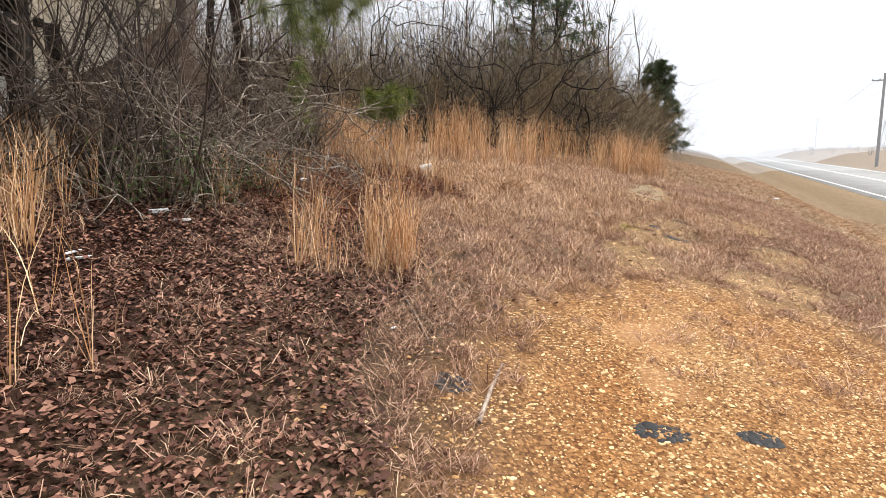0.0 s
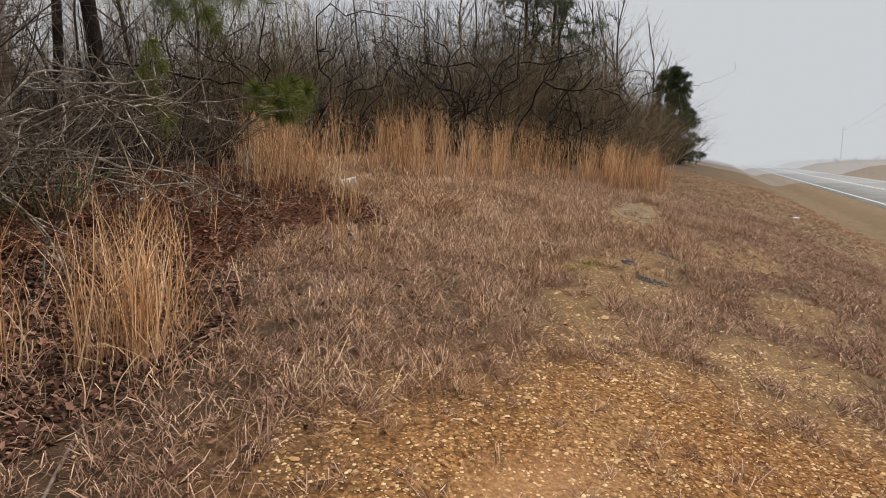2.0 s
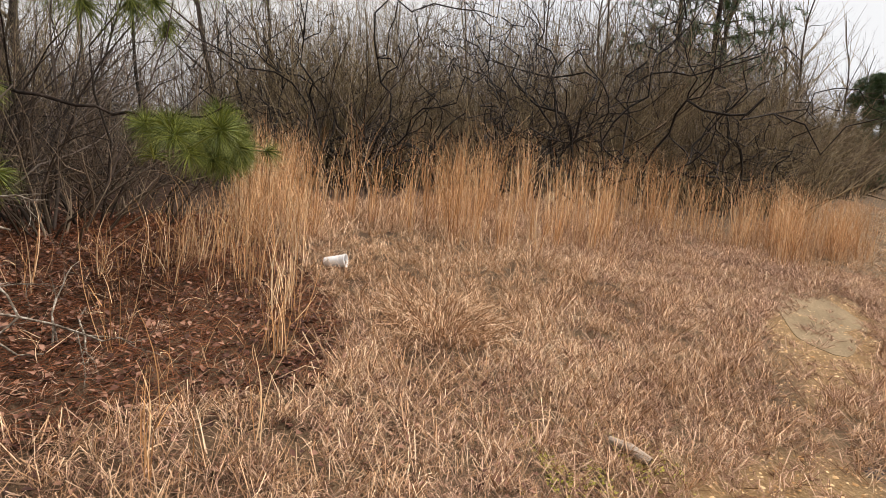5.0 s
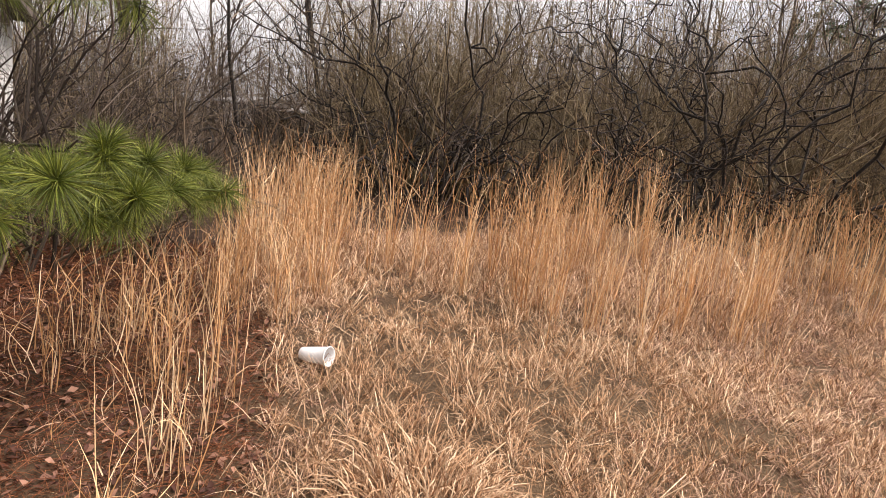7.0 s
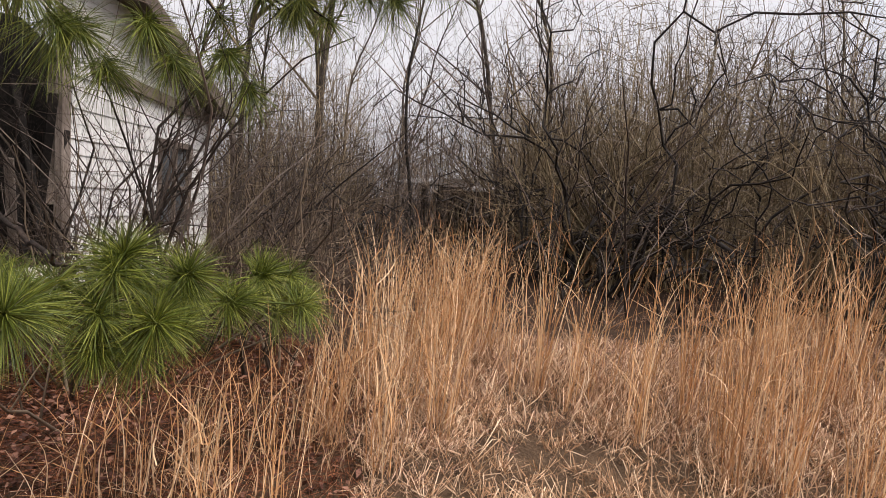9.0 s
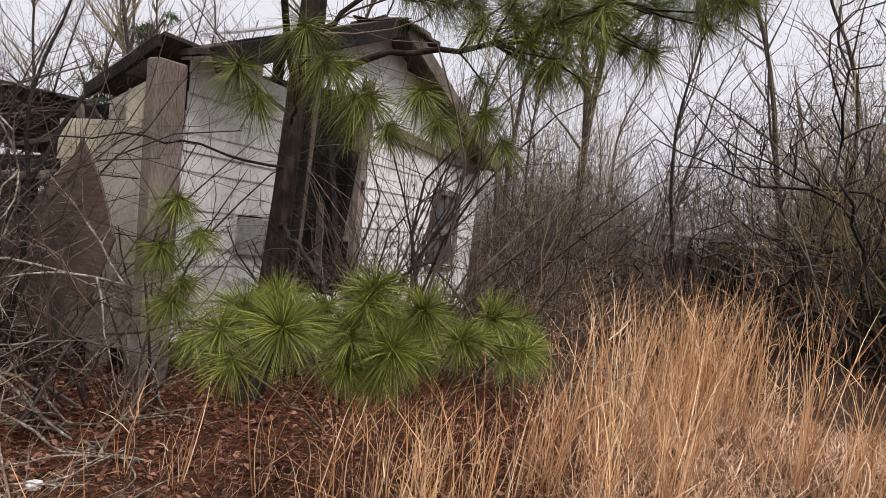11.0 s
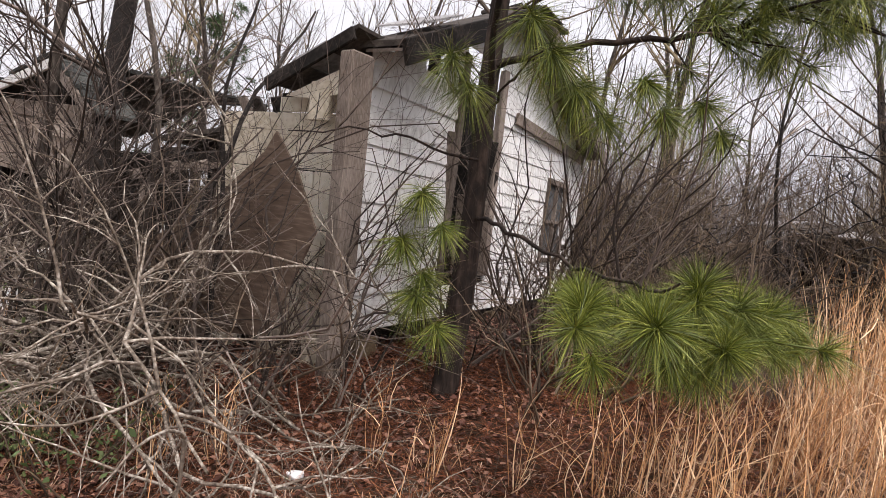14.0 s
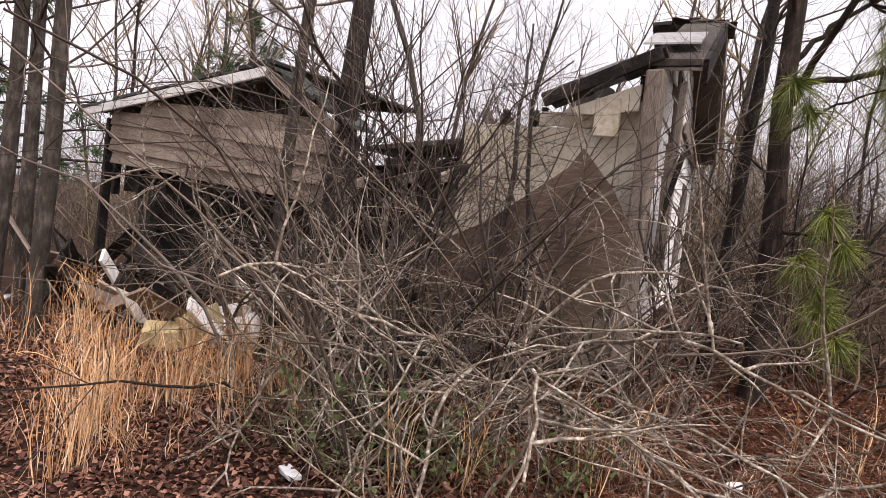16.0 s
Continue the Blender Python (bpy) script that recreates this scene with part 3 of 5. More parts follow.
tagged(sheet, "large warped brown plywood sheet leaning against the wall", "board")

# ---- the collapsed shack beside it ----
shack = thing("collapsed_shack", Matrix.Identity(4), "collapsed grey clapboard shack with a mossy shingle roof", "shed")
K, KL = wall_frame(-7.0, 2.35, -4.29, 4.72)
random.seed(9)
KP = 2.8


def shack_top(s):
    return 3.05 + 0.33 * s / KP if s < KP else 3.38 - 0.42 * (s - KP) / (KL - KP)


z = 2.42
while z < 3.36:
    z1 = z + 0.14
    lo = 0.05 if z1 < 3.05 else (z1 - 3.05) * KP / 0.33
    hi = KL if z1 < 2.96 else KL - (z1 - 2.96) * (KL - KP) / 0.42
    lo += max(0, 2.6 - z) * random.uniform(0.2, 0.9)
    hi -= max(0, 2.4 - z) * random.uniform(0.1, 1.4)
    while hi - lo > 0.1:
        e = min(hi, lo + random.choice((1.4, 2.2, 3.0)))
        if random.random() > 0.01:
            bm = box(lo, -0.012, z - 0.01, e - 0.006, 0.006, z1, 0.003)
            for v in bm.verts:
                if v.co.z < z + 0.02:
                    v.co.y -= 0.026
            placed(part("clapboard", bm, CLAP, shack), K @ pose(0, 0, 0, random.uniform(-0.3, 0.3), 3.0 + random.uniform(-0.3, 0.3), 0) @ Matrix.Translation((0, 0, 0.10)))
        lo = e
    z = z1
for s in np.arange(0.2, KL, 0.5):
    placed(part("stud", box(s, 0.03, 2.15, s + 0.06, 0.1, shack_top(s) - 0.06, 0.004), DARKWOOD_SHADE, shack), K)
placed(part("inner_sheet", prism([(0.3, 2.2), (KL - 0.2, 2.2), (KL - 0.2, 2.9), (KP, 3.3), (0.3, 2.98)], 0.03), DARKWOOD_SHADE, shack), K @ pose(0, 0.12, 0))
placed(part("rake_board", beam((-0.25, -0.1, 3.04), (KP, -0.1, 3.41), 0.03, 0.09), PAINT, shack, "pale peeling rake board"), K)
placed(part("rake_board", beam((KP, -0.1, 3.41), (KL + 0.1, -0.1, 2.93), 0.03, 0.09), GREYWOOD, shack), K)
for side in (0, 1):
    a, b = ((-0.3, 3.07), (KP, 3.46)) if not side else ((KP, 3.46), (KL + 0.2, 2.95))
    d = Vector((b[0] - a[0], 0, b[1] - a[1]))
    for r in range(9):
        q0, q1 = r / 9, (r + 1.25) / 9
        for c in range(1 if side else 7):
            bm = box(0, 0, 0, 1, 0.31, 0.02, 0.003)
            for v in bm.verts:
                w = q0 + (q1 - q0) * v.co.x if not side else 1 - (1 - q0) + (q1 - q0) * v.co.x
                v.co = Vector((a[0] + d.x * w, -0.12 + c * 0.32 + v.co.y + 0.05 * (r % 2), a[1] + d.z * w + v.co.z + random.uniform(0, 0.03) + 0.045 * c * (1 - abs(2 * w - 1.1))))
            placed(part("shingle", bm, SHINGLE, shack), K)
random.seed(12)
# Near-black sheet and block fill the caved-in room: its shade as colour.
part("room_shade_sheet", box(-0.1, 0.75, 0.6, KL, 0.8, 2.75, 0.006), DARKWOOD_SHADE, shack, "near-black sheet standing for shade inside the fallen room").matrix_basis = K
part("sunken_floor", box(-0.2, 0.1, 0.7, KL + 0.1, 0.75, 1.25, 0.02), DARKWOOD_SHADE, shack, "near-black block standing for shaded rubble under the debris").matrix_basis = K
for k in range(96):
    s, y = random.uniform(-0.4, KL + 0.5), random.uniform(-0.75, 0.6)
    p = K @ Vector((s, y, 0))
    g = float(land(p.x, p.y))
    ln = random.uniform(0.4, 1.5)
    tilt = random.uniform(0.05, 1.0)
    az = random.uniform(0, 6.3)
    q = p + Vector((math.cos(az) * ln * math.cos(tilt), math.sin(az) * ln * math.cos(tilt), 0))
    a, b = Vector((p.x, p.y, g + 0.02)), Vector((q.x, q.y, float(land(q.x, q.y)) + ln * math.sin(tilt) * 0.8 + 0.05))
    o = part("fallen_board", beam(a, b, random.uniform(0.06, 0.16), 0.022, 0.003, random.uniform(0, 3)), random.choice((GREYWOOD, CLAP, DARKWOOD_SHADE, DARKWOOD_SHADE, DARKWOOD_SHADE)) if k % 16 else PAINT, shack)
for s in (-0.1, 0.9, 1.9, KL):
    a = K @ Vector((s, 0.1, 0))
    part("leaning_post", beam((a.x, a.y, float(land(a.x, a.y)) - 0.1), (a.x + 0.1, a.y + 0.06, shack_top(max(0, min(KL, s))) - 0.05), 0.09, 0.09), DARKWOOD_SHADE, shack)

# The link between the two: a low dark roof fallen in, with rafters.
wreck = thing("fallen_porch_roof", Matrix.Identity(4), "fallen dark porch roof with bare rafters between the buildings", "roof wreck")
for k in range(7):
    f0 = k / 6
    part("rafter", beam((-0.95 + 1.0 * f0, 0.75, 2.82 + 0.13 * f0), (-0.95 + 1.0 * f0, -0.15, 2.74 + 0.1 * f0 - 0.25 * random.random()), 0.05, 0.08), random.choice((DARKWOOD_SHADE, GREYWOOD)), wreck).matrix_basis = G
part("roof_deck", prism([(0, 0), (1.1, 0.14), (1.1, 0.18), (0, 0.04)], 0.7), TAR, wreck).matrix_basis = G @ Matrix.Translation((-1.0, 0.1, 2.86))
# No boarding: this sheet's colour is the shade of the open void.
part("dark_gap", box(-1.1, 0.75, 1.1, 0.1, 0.8, 2.85, 0.004), DARKWOOD_SHADE, wreck, "near-black sheet standing for the void under the porch roof").matrix_basis = G
for k in range(10):
    a = Vector((random.uniform(-5.0, -3.7), random.uniform(4.9, 5.9), 0))
    a.z = float(land(a.x, a.y)) + 0.02
    part("broken_plank", beam(a, a + Vector((random.uniform(-0.3, 0.3), random.uniform(-0.3, 0.3), random.uniform(0.6, 1.5))), random.uniform(0.06, 0.14), 0.025), random.choice((GREYWOOD, PAINT, DARKWOOD_SHADE)), wreck)
part("white_plank", beam((-4.05, 6.1, 1.5), (-4.35, 6.15, 2.75), 0.16, 0.03), PAINT, wreck, "white painted plank")
part("grey_plank", beam((-3.85, 6.05, 1.3), (-3.85, 6.12, 2.75), 0.13, 0.05), GREYWOOD, wreck, "grey weathered plank")

# ---- low dark shed behind the thicket ----
far_shed = thing("sunken_shed", Matrix.Translation((-9.3, 15.6, float(land(-9.3, 15.6)))) @ Matrix.Rotation(radians(32), 4, "Z"), "low dark shed with a sagging tin roof sunk in the thicket", "shed")
for k in range(8):
    x0 = -0.3 + k * 0.5
    bm = box(x0, -0.7, 1.28 - 0.03 * k, x0 + 0.52, 1.6, 1.32 - 0.03 * k, 0.005, 0.02)
    placed(part("roof_sheet", bm, TAR if k % 3 else TIN, far_shed), pose(0, 0, 0, 7, 0, 0))
for x0 in (0, 1.2, 2.4, 3.6):
    part("post", box(x0, 0, -0.1, x0 + 0.1, 0.1, 1.25 - 0.05 * x0, 0.005), DARKWOOD_SHADE, far_shed)
part("back_wall", box(-0.1, 1.4, -0.1, 3.8, 1.45, 1.2, 0.005), DARKWOOD_SHADE, far_shed)
part("front_boards", box(1.6, -0.02, -0.1, 3.8, 0.02, 1.0, 0.005), DARKWOOD_SHADE, far_shed)

# ---- plants ----
def bough(p, d, length, segs, crook, droop=0.0, seed_dir=None):
    """A wandering line from p along d."""
    pts = [np.array(p, float)]
    d = np.array(d, float) / np.linalg.norm(d)
    d0 = d.copy()
    for k in range(segs):
        if crook > 0.35:
            d0 = d0 + rng.normal(size=3) * 0.10
            d0 /= np.linalg.norm(d0)
            d = 0.34 * d + 0.66 * d0
        d = d + rng.normal(size=3) * crook + np.array([0, 0, -droop])
        d /= np.linalg.norm(d)
        pts.append(pts[-1] + d * length / segs)
    return np.array(pts)


def side_dir(d, spread):
    a = rng.normal(size=3)
    a -= d * (a @ d)
    a /= np.linalg.norm(a) + 1e-9
    return d * math.cos(spread) + a * math.sin(spread)


def grow(heaps, p, d, length, r, level, levels, crook, kids, spread=0.8, ratio=0.55, droop=0.0, sides=(6, 4, 3, 3), up=0.0, segs=(8, 6, 5, 3)):
    """A branching plant. heaps: one heap a level, the last serves the rest."""
    pts = bough(p, d, length, segs[min(level, 3)], crook, droop)
    n = len(pts)
    tip = 0.25 if level < levels else 0.45
    tube(heaps[min(level, len(heaps) - 1)], pts, r * np.linspace(1, tip, n), sides[min(level, 3)])
    if level >= levels:
        return
    for k in range(kids[min(level, len(kids) - 1)]):
        f = rng.uniform(0.25, 1.0) if level == 0 else rng.uniform(0.15, 1.0)
        i = min(n - 2, int(f * (n - 1)))
        q = pts[i] + (pts[i + 1] - pts[i]) * rng.uniform()
        dd = pts[i + 1] - pts[i]
        dd = side_dir(dd / np.linalg.norm(dd), spread * rng.uniform(0.6, 1.3)) + np.array([0, 0, up])
        rr = r * (1 - f * (1 - tip)) * rng.uniform(0.45, 0.7)
        grow(heaps, q, dd, length * ratio * rng.uniform(0.6, 1.25) * (1.15 - 0.45 * f), rr, level + 1, levels, crook, kids, spread, ratio, droop, sides, up, segs)


def needle_tuft(heap, c, d, size, count, droop=0.25, wide=0.0017):
    d = np.array(d, float) / np.linalg.norm(d)
    n = count
    w = rng.normal(size=(n, 3))
    w -= (w @ d)[:, None] * d
    w /= np.linalg.norm(w, axis=1, keepdims=True) + 1e-9
    lean = rng.uniform(-0.25, 1.0, n)[:, None]
    way = w * np.sqrt(np.maximum(0, 1 - lean ** 2)) + d * lean
    root = np.array(c) + d * rng.uniform(-0.32, 0.05, n)[:, None] * size + way * 0.01
    ln = size * rng.uniform(0.75, 1.15, n)[:, None]
    top = root + way * ln + np.array([0, 0, -1]) * droop * ln * rng.uniform(0.2, 1, n)[:, None]
    ribbons(heap, root, top, np.full(n, wide), np.array([[0, 0, 0.05]]) * ln, 2)


def tree(name, meshes, m, label, category, group=""):
    ob = thing(name, m, label, category, group)
    for nm, me in meshes:
        c = new(nm, me)
        c.parent = ob
    return ob


def at(x, y, turn=0.0, s=1.0, dz=0.0):
    return Matrix.Translation((x, y, float(land(x, y)) + dz)) @ Matrix.Rotation(turn, 4, "Z") @ Matrix.Scale(s, 4)


# Kinds of bare bush and sapling, each built a few times and then copied.
def bush_kind(mat, height, stems, crook, kids, levels=2, spread=0.7, up=0.1, r=0.016, lean=0.35, ratio=0.5, fine=2):
    st, tw = Heap(), Heap()
    for k in range(stems):
        a = rng.uniform(0, 6.28)
        q = rng.uniform(0, 0.45)
        d = np.array([math.cos(a) * lean * rng.uniform(0.2, 1.4), math.sin(a) * lean * rng.uniform(0.2, 1.4), 1])
        grow([st, tw], (math.cos(a) * q, math.sin(a) * q, -0.05), d, height * rng.uniform(0.6, 1.1), r * rng.uniform(0.6, 1.2), 0, levels, crook, kids, spread, ratio, 0.0, (4, 3, fine, fine), up, (7, 4, 3, 2))
    return [("stem", st.mesh("stem", mat, True)), ("crown", tw.mesh("crown", mat))]


def curly_kind(height):
    """Crooked sapling: each stem and each main branch a mesh of its own, one crown of twigs."""
    out, tw = [], Heap()
    for k in range(rng.integers(2, 4)):
        st = Heap()
        ht, r0 = height * rng.uniform(0.7, 1.0), rng.uniform(0.020, 0.030)
        pts = bough((rng.normal() * 0.12, rng.normal() * 0.12, -0.05), (rng.normal() * 0.3, rng.normal() * 0.3, 1), ht, 17, 0.60)
        tube(st, pts, np.linspace(r0, 0.006, len(pts)), 5)
        out.append(("stem", st.mesh("stem", BARK_DARK, True)))
        for j in range(6):
            f = rng.uniform(0.25, 0.95)
            i = int(f * (len(pts) - 2))
            d = pts[i + 1] - pts[i]
            d = side_dir(d / np.linalg.norm(d), rng.uniform(0.5, 0.95)) + np.array([0, 0, 0.45])
            br = Heap()
            grow([br, br, tw], pts[i], d, ht * rng.uniform(0.28, 0.5), r0 * (1 - 0.7 * f) * 0.75, 1, 3, 0.58, (0, 4, 3), 0.75, 0.5, 0.0, (5, 4, 3, 2), 0.28, (17, 11, 7, 4))
            out.append(("branch", br.mesh("branch", BARK_DARK, True)))
    return out + [("crown", tw.mesh("crown", TWIG_GREY))]


def sapling_kind(height, r, mat_t, mat_w, kids=(22, 5)):
    st, tw = Heap(), Heap()
    grow([st, tw], (0, 0, -0.1), (rng.normal() * 0.05, rng.normal() * 0.05, 1), height, r, 0, 2, 0.07, kids, 0.75, 0.28, 0.0, (6, 3, 2, 2), 0.25, (12, 4, 3, 2))
    return [("trunk", st.mesh("trunk", mat_t, True)), ("crown", tw.mesh("crown", mat_w))]


def pine_kind(height, r, low, count, tuft=0.24, needles=26, reach=0.30):
    st, nd = Heap(), Heap()
    trunk = bough((0, 0, -0.1), (0.02, 0.01, 1), height, 12, 0.03)
    tube(st, trunk, np.linspace(r, r * 0.12, 13), 8)
    for k in range(count):
        f = low + (1 - low) * (k + rng.uniform()) / count
        i = min(11, int(f * 12))
        a = rng.uniform(0, 6.28)
        ln = height * reach * (1.12 - f) * rng.uniform(0.7, 1.2) + 0.2
        b = bough(trunk[i] + (trunk[i + 1] - trunk[i]) * (f * 12 - i), (math.cos(a), math.sin(a), 0.35), ln, 6, 0.12)
        tube(st, b, np.linspace(r * 0.3 * (1.1 - f), 0.006, 7), 4)
        for q in range(2, 7):
            for e in range(2):
                dd = side_dir((b[q] - b[q - 1]) / np.linalg.norm(b[q] - b[q - 1]), 0.7)
                c = b[q] + dd * rng.uniform(0.1, 0.3)
                needle_tuft(nd, c, dd + np.array([0, 0, 0.3]), tuft * rng.uniform(0.8, 1.2), needles, 0.25, 0.007)
    return [("trunk", st.mesh("trunk", BARK_PINE, True)), ("crown", nd.mesh("crown", NEEDLE_DARK))]


# Thicket along the edge of the wood.
BUSH = [bush_kind(m, h, n, 0.22, (8, 4), 2, 0.8, 0.1) for m, h, n in ((TWIG, 2.3, 12), (TWIG_OLIVE, 2.0, 13), (TWIG_OLIVE, 2.6, 12), (TWIG, 2.9, 10), (TWIG_OLIVE, 2.1, 14))]
CURLY = [curly_kind(h) for h in (6.0, 5.2, 6.6, 5.6, 4.8)]
SAP = [sapling_kind(h, r, a, b) for h, r, a, b in ((4.6, 0.018, BARK, TWIG_GREY), (3.9, 0.016, BARK_DARK, TWIG), (5.2, 0.022, BARK, TWIG_OLIVE), (4.3, 0.017, BARK, TWIG), (5.8, 0.03, BARK, TWIG_GREY))]
TALL = [sapling_kind(h, r, a, b) for h, r, a, b in ((7.5, 0.05, BARK, TWIG_GREY), (6.5, 0.04, BARK_DARK, TWIG), (9.0, 0.07, BARK, TWIG_OLIVE))]
PINES = [pine_kind(9.0, 0.13, 0.3, 44), pine_kind(7.0, 0.10, 0.15, 34, 0.2)]
CEDARS = [pine_kind(6.2, 0.10, 0.03, 90, 0.26, 34, 0.17)]


def spread_over(count, u0, u1, v0, v1, gap, clear, seed_no):
    """Places in a stretch of the plan, kept apart."""
    r = np.random.default_rng(seed_no)
    out = []
    tries = 0
    while len(out) < count and tries < count * 60:
        tries += 1
        x, y = xy(r.uniform(u0, u1), r.uniform(v0, v1))
        if clear(x, y) and all((x - a) ** 2 + (y - b) ** 2 > gap * gap for a, b in out):
            out.append((x, y))
    return out


def off_house(x, y):
    """Outside the two ruined buildings and the open ground before them."""
    p = F.inverted() @ Vector((x, y, 0))
    q = K.inverted() @ Vector((x, y, 0))
    return not (-2.4 < p.x < FL + 0.6 and -2.6 < p.y < 2.6) and not (-0.6 < q.x < KL + 0.8 and -3.2 < q.y < 2.6)


def plant(kinds, places, name, label, category, group, s0, s1, seed_no):
    r = random.Random(seed_no)
    firsts = {}
    for x, y in places:
        k = r.randrange(len(kinds))
        m = at(x, y, r.uniform(0, 6.28), 1.0, 0)
        s = r.uniform(s0, s1)
        if k not in firsts:
            firsts[k] = tree(name, kinds[k], m, label, category, group)
            ob = firsts[k]
        else:
            ob = copy_thing(firsts[k], m)
        ob.scale = (s, s, s * r.uniform(0.9, 1.1))


# Edge line of the thicket behind the tall grass.
edge = [(-4.2, 13.7), (-3.2, 13.6), (-1.6, 13.3), (0.0, 13.6), (1.2, 14.6), (2.2, 16.0), (3.3, 18.0), (4.5, 21.0)]
r = random.Random(4)
front = []
for (ax, ay), (bx, by) in zip(edge[:-1], edge[1:]):
    for k in range(5):
        f = (k + r.random()) / 5
        front.append((ax + (bx - ax) * f + r.uniform(-0.5, 0.5), ay + (by - ay) * f + r.uniform(-0.4, 0.4)))
plant(CURLY, [(x, y - 0.35) for x, y in front[::2]] + [(-3.3, 12.9), (-2.5, 12.4), (-1.7, 12.7), (-2.9, 13.5), (-1.0, 12.9), (-4.9, 11.0), (-5.6, 11.9), (-6.6, 12.2), (-0.3, 13.0), (0.7, 13.7)], "crooked_sapling", "bare dark sapling with crooked forking stems", "tree", "crooked saplings behind the tall grass", 0.8, 1.1, 1)
plant(BUSH, [(x - 0.2, y + 0.6) for x, y in front[::2]], "bare_bush", "dense leafless brown thicket bush", "bush", "thicket bushes", 0.9, 1.2, 2)


def clear_view(x, y):
    """Outside the gap in the thicket before the sunken shed."""
    t = max(0.0, min(1.0, ((x + 3.2) * -5.9 + (y - 11.2) * 4.4) / 54.2))
    return (x + 3.2 + 5.9 * t) ** 2 + (y - 11.2 - 4.4 * t) ** 2 > 1.7


def behind(x, y):
    """Beyond the edge line."""
    yy = np.interp(x, [p[0] for p in edge], [p[1] for p in edge])
    return y > yy + 0.9 and off_house(x, y) and clear_view(x, y)


plant(BUSH, spread_over(30, -13, -3.0, 9, 22, 1.2, behind, 11), "bare_bush", "dense leafless brown thicket bush", "bush", "thicket bushes", 0.8, 1.1, 3)
plant(SAP, spread_over(50, -22, -3.4, 12, 32, 1.1, lambda x, y: behind(x, y - 2.2), 12) + spread_over(46, -7.5, -3.2, 16, 40, 0.9, lambda x, y: True, 17), "bare_sapling", "tall slender leafless sapling in the thicket", "tree", "saplings in the wood", 0.7, 1.15, 4)
plant(BUSH, spread_over(60, -5.0, -2.4, 17, 52, 0.9, lambda x, y: True, 13), "bare_bush", "dense leafless brown thicket bush", "bush", "thicket bushes", 1.0, 1.5, 5)
plant(TALL, spread_over(18, -9, -4.5, 22, 58, 1.8, lambda x, y: True, 14), "bare_sapling", "tall slender leafless sapling in the thicket", "tree", "saplings in the wood", 0.9, 1.3, 6)
plant(BUSH, spread_over(16, -16.5, -7.5, 7, 14, 1.0, lambda x, y: off_house(x, y) and clear_view(x, y), 23), "bare_bush", "dense leafless brown thicket bush", "bush", "thicket bushes", 1.1, 1.6, 24)
# Wood behind the house and the shack.
plant(TALL, spread_over(44, -24, -9.5, -10, 12, 1.2, off_house, 15), "bare_sapling", "tall slender leafless sapling in the thicket", "tree", "saplings in the wood", 0.8, 1.25, 7)
plant(BUSH, spread_over(22, -17, -8.5, -6, 12, 1.4, off_house, 16), "bare_bush", "dense leafless brown thicket bush", "bush", "thicket bushes", 0.8, 1.2, 8)
# The depth of the wood: countless thin stems and twigs.
def far_wood(name, count, u0, u1, v0, v1, hmin, hmax, clear, seed_no, stuff_mat=TWIG_OLIVE):
    global rng
    rng = np.random.default_rng(seed_no)
    hh = Heap()
    u, v = rng.uniform(u0, u1, count), rng.uniform(v0, v1, count)
    x, y = xy(u, v)
    keep = np.array([clear(a, b) for a, b in zip(x, y)])
    x, y = x[keep], y[keep]
    n = len(x)
    root = np.stack([x, y, land(x, y) - 0.05], -1)
    ht = rng.uniform(hmin, hmax, n)
    top = root + np.stack([rng.normal(size=n) * 0.16 * ht, rng.normal(size=n) * 0.16 * ht, ht], -1)
    ribbons(hh, root, top, rng.uniform(0.004, 0.011, n), rng.normal(size=(n, 3)) * 0.12, 4)
    k = n * 10
    i = rng.integers(0, n, k)
    f = rng.uniform(0.15, 1.0, k)[:, None]
    r0 = root[i] + (top[i] - root[i]) * f
    d = rng.normal(size=(k, 3)) * np.array([0.6, 0.6, 0.3]) + np.array([0, 0, 0.45])
    ribbons(hh, r0, r0 + d * rng.uniform(0.3, 1.0, k)[:, None], rng.uniform(0.002, 0.005, k), rng.normal(size=(k, 3)) * 0.06, 2)
    tagged(part(name, hh, stuff_mat), "grey-brown leafless undergrowth filling the depth of the wood", "undergrowth", kind="stuff")


far_wood("undergrowth", 5600, -16, -3.6, 12, 30, 1.5, 4.7, behind, 61)
far_wood("undergrowth", 1500, -16.5, -7.0, 6.5, 13.5, 1.5, 4.4, lambda x, y: off_house(x, y) and clear_view(x, y), 64)
far_wood("undergrowth", 2400, -26, -9.5, -12, 13, 1.0, 3.4, off_house, 62, TWIG_GREY)
far_wood("undergrowth", 4200, -6.5, -2.6, 16, 52, 1.4, 3.6, lambda x, y: True, 63)
# Pines.
plant(PINES[:1], [(2.6, 20.6), (3.6, 22.4)], "pine_tree", "dark green pine standing above the thicket", "pine tree", "pines of the wood", 0.85, 1.0, 9)
plant(CEDARS, [xy(-2.3, 47), xy(-3.4, 50)], "pine_tree", "dark green pine standing above the thicket", "pine tree", "pines of the wood", 1.0, 1.25, 10)
plant(PINES, [(-9.8, 0.2), (-15.5, 3.2)], "pine_tree", "dark green pine standing above the thicket", "pine tree", "pines of the wood", 0.8, 1.1, 11)


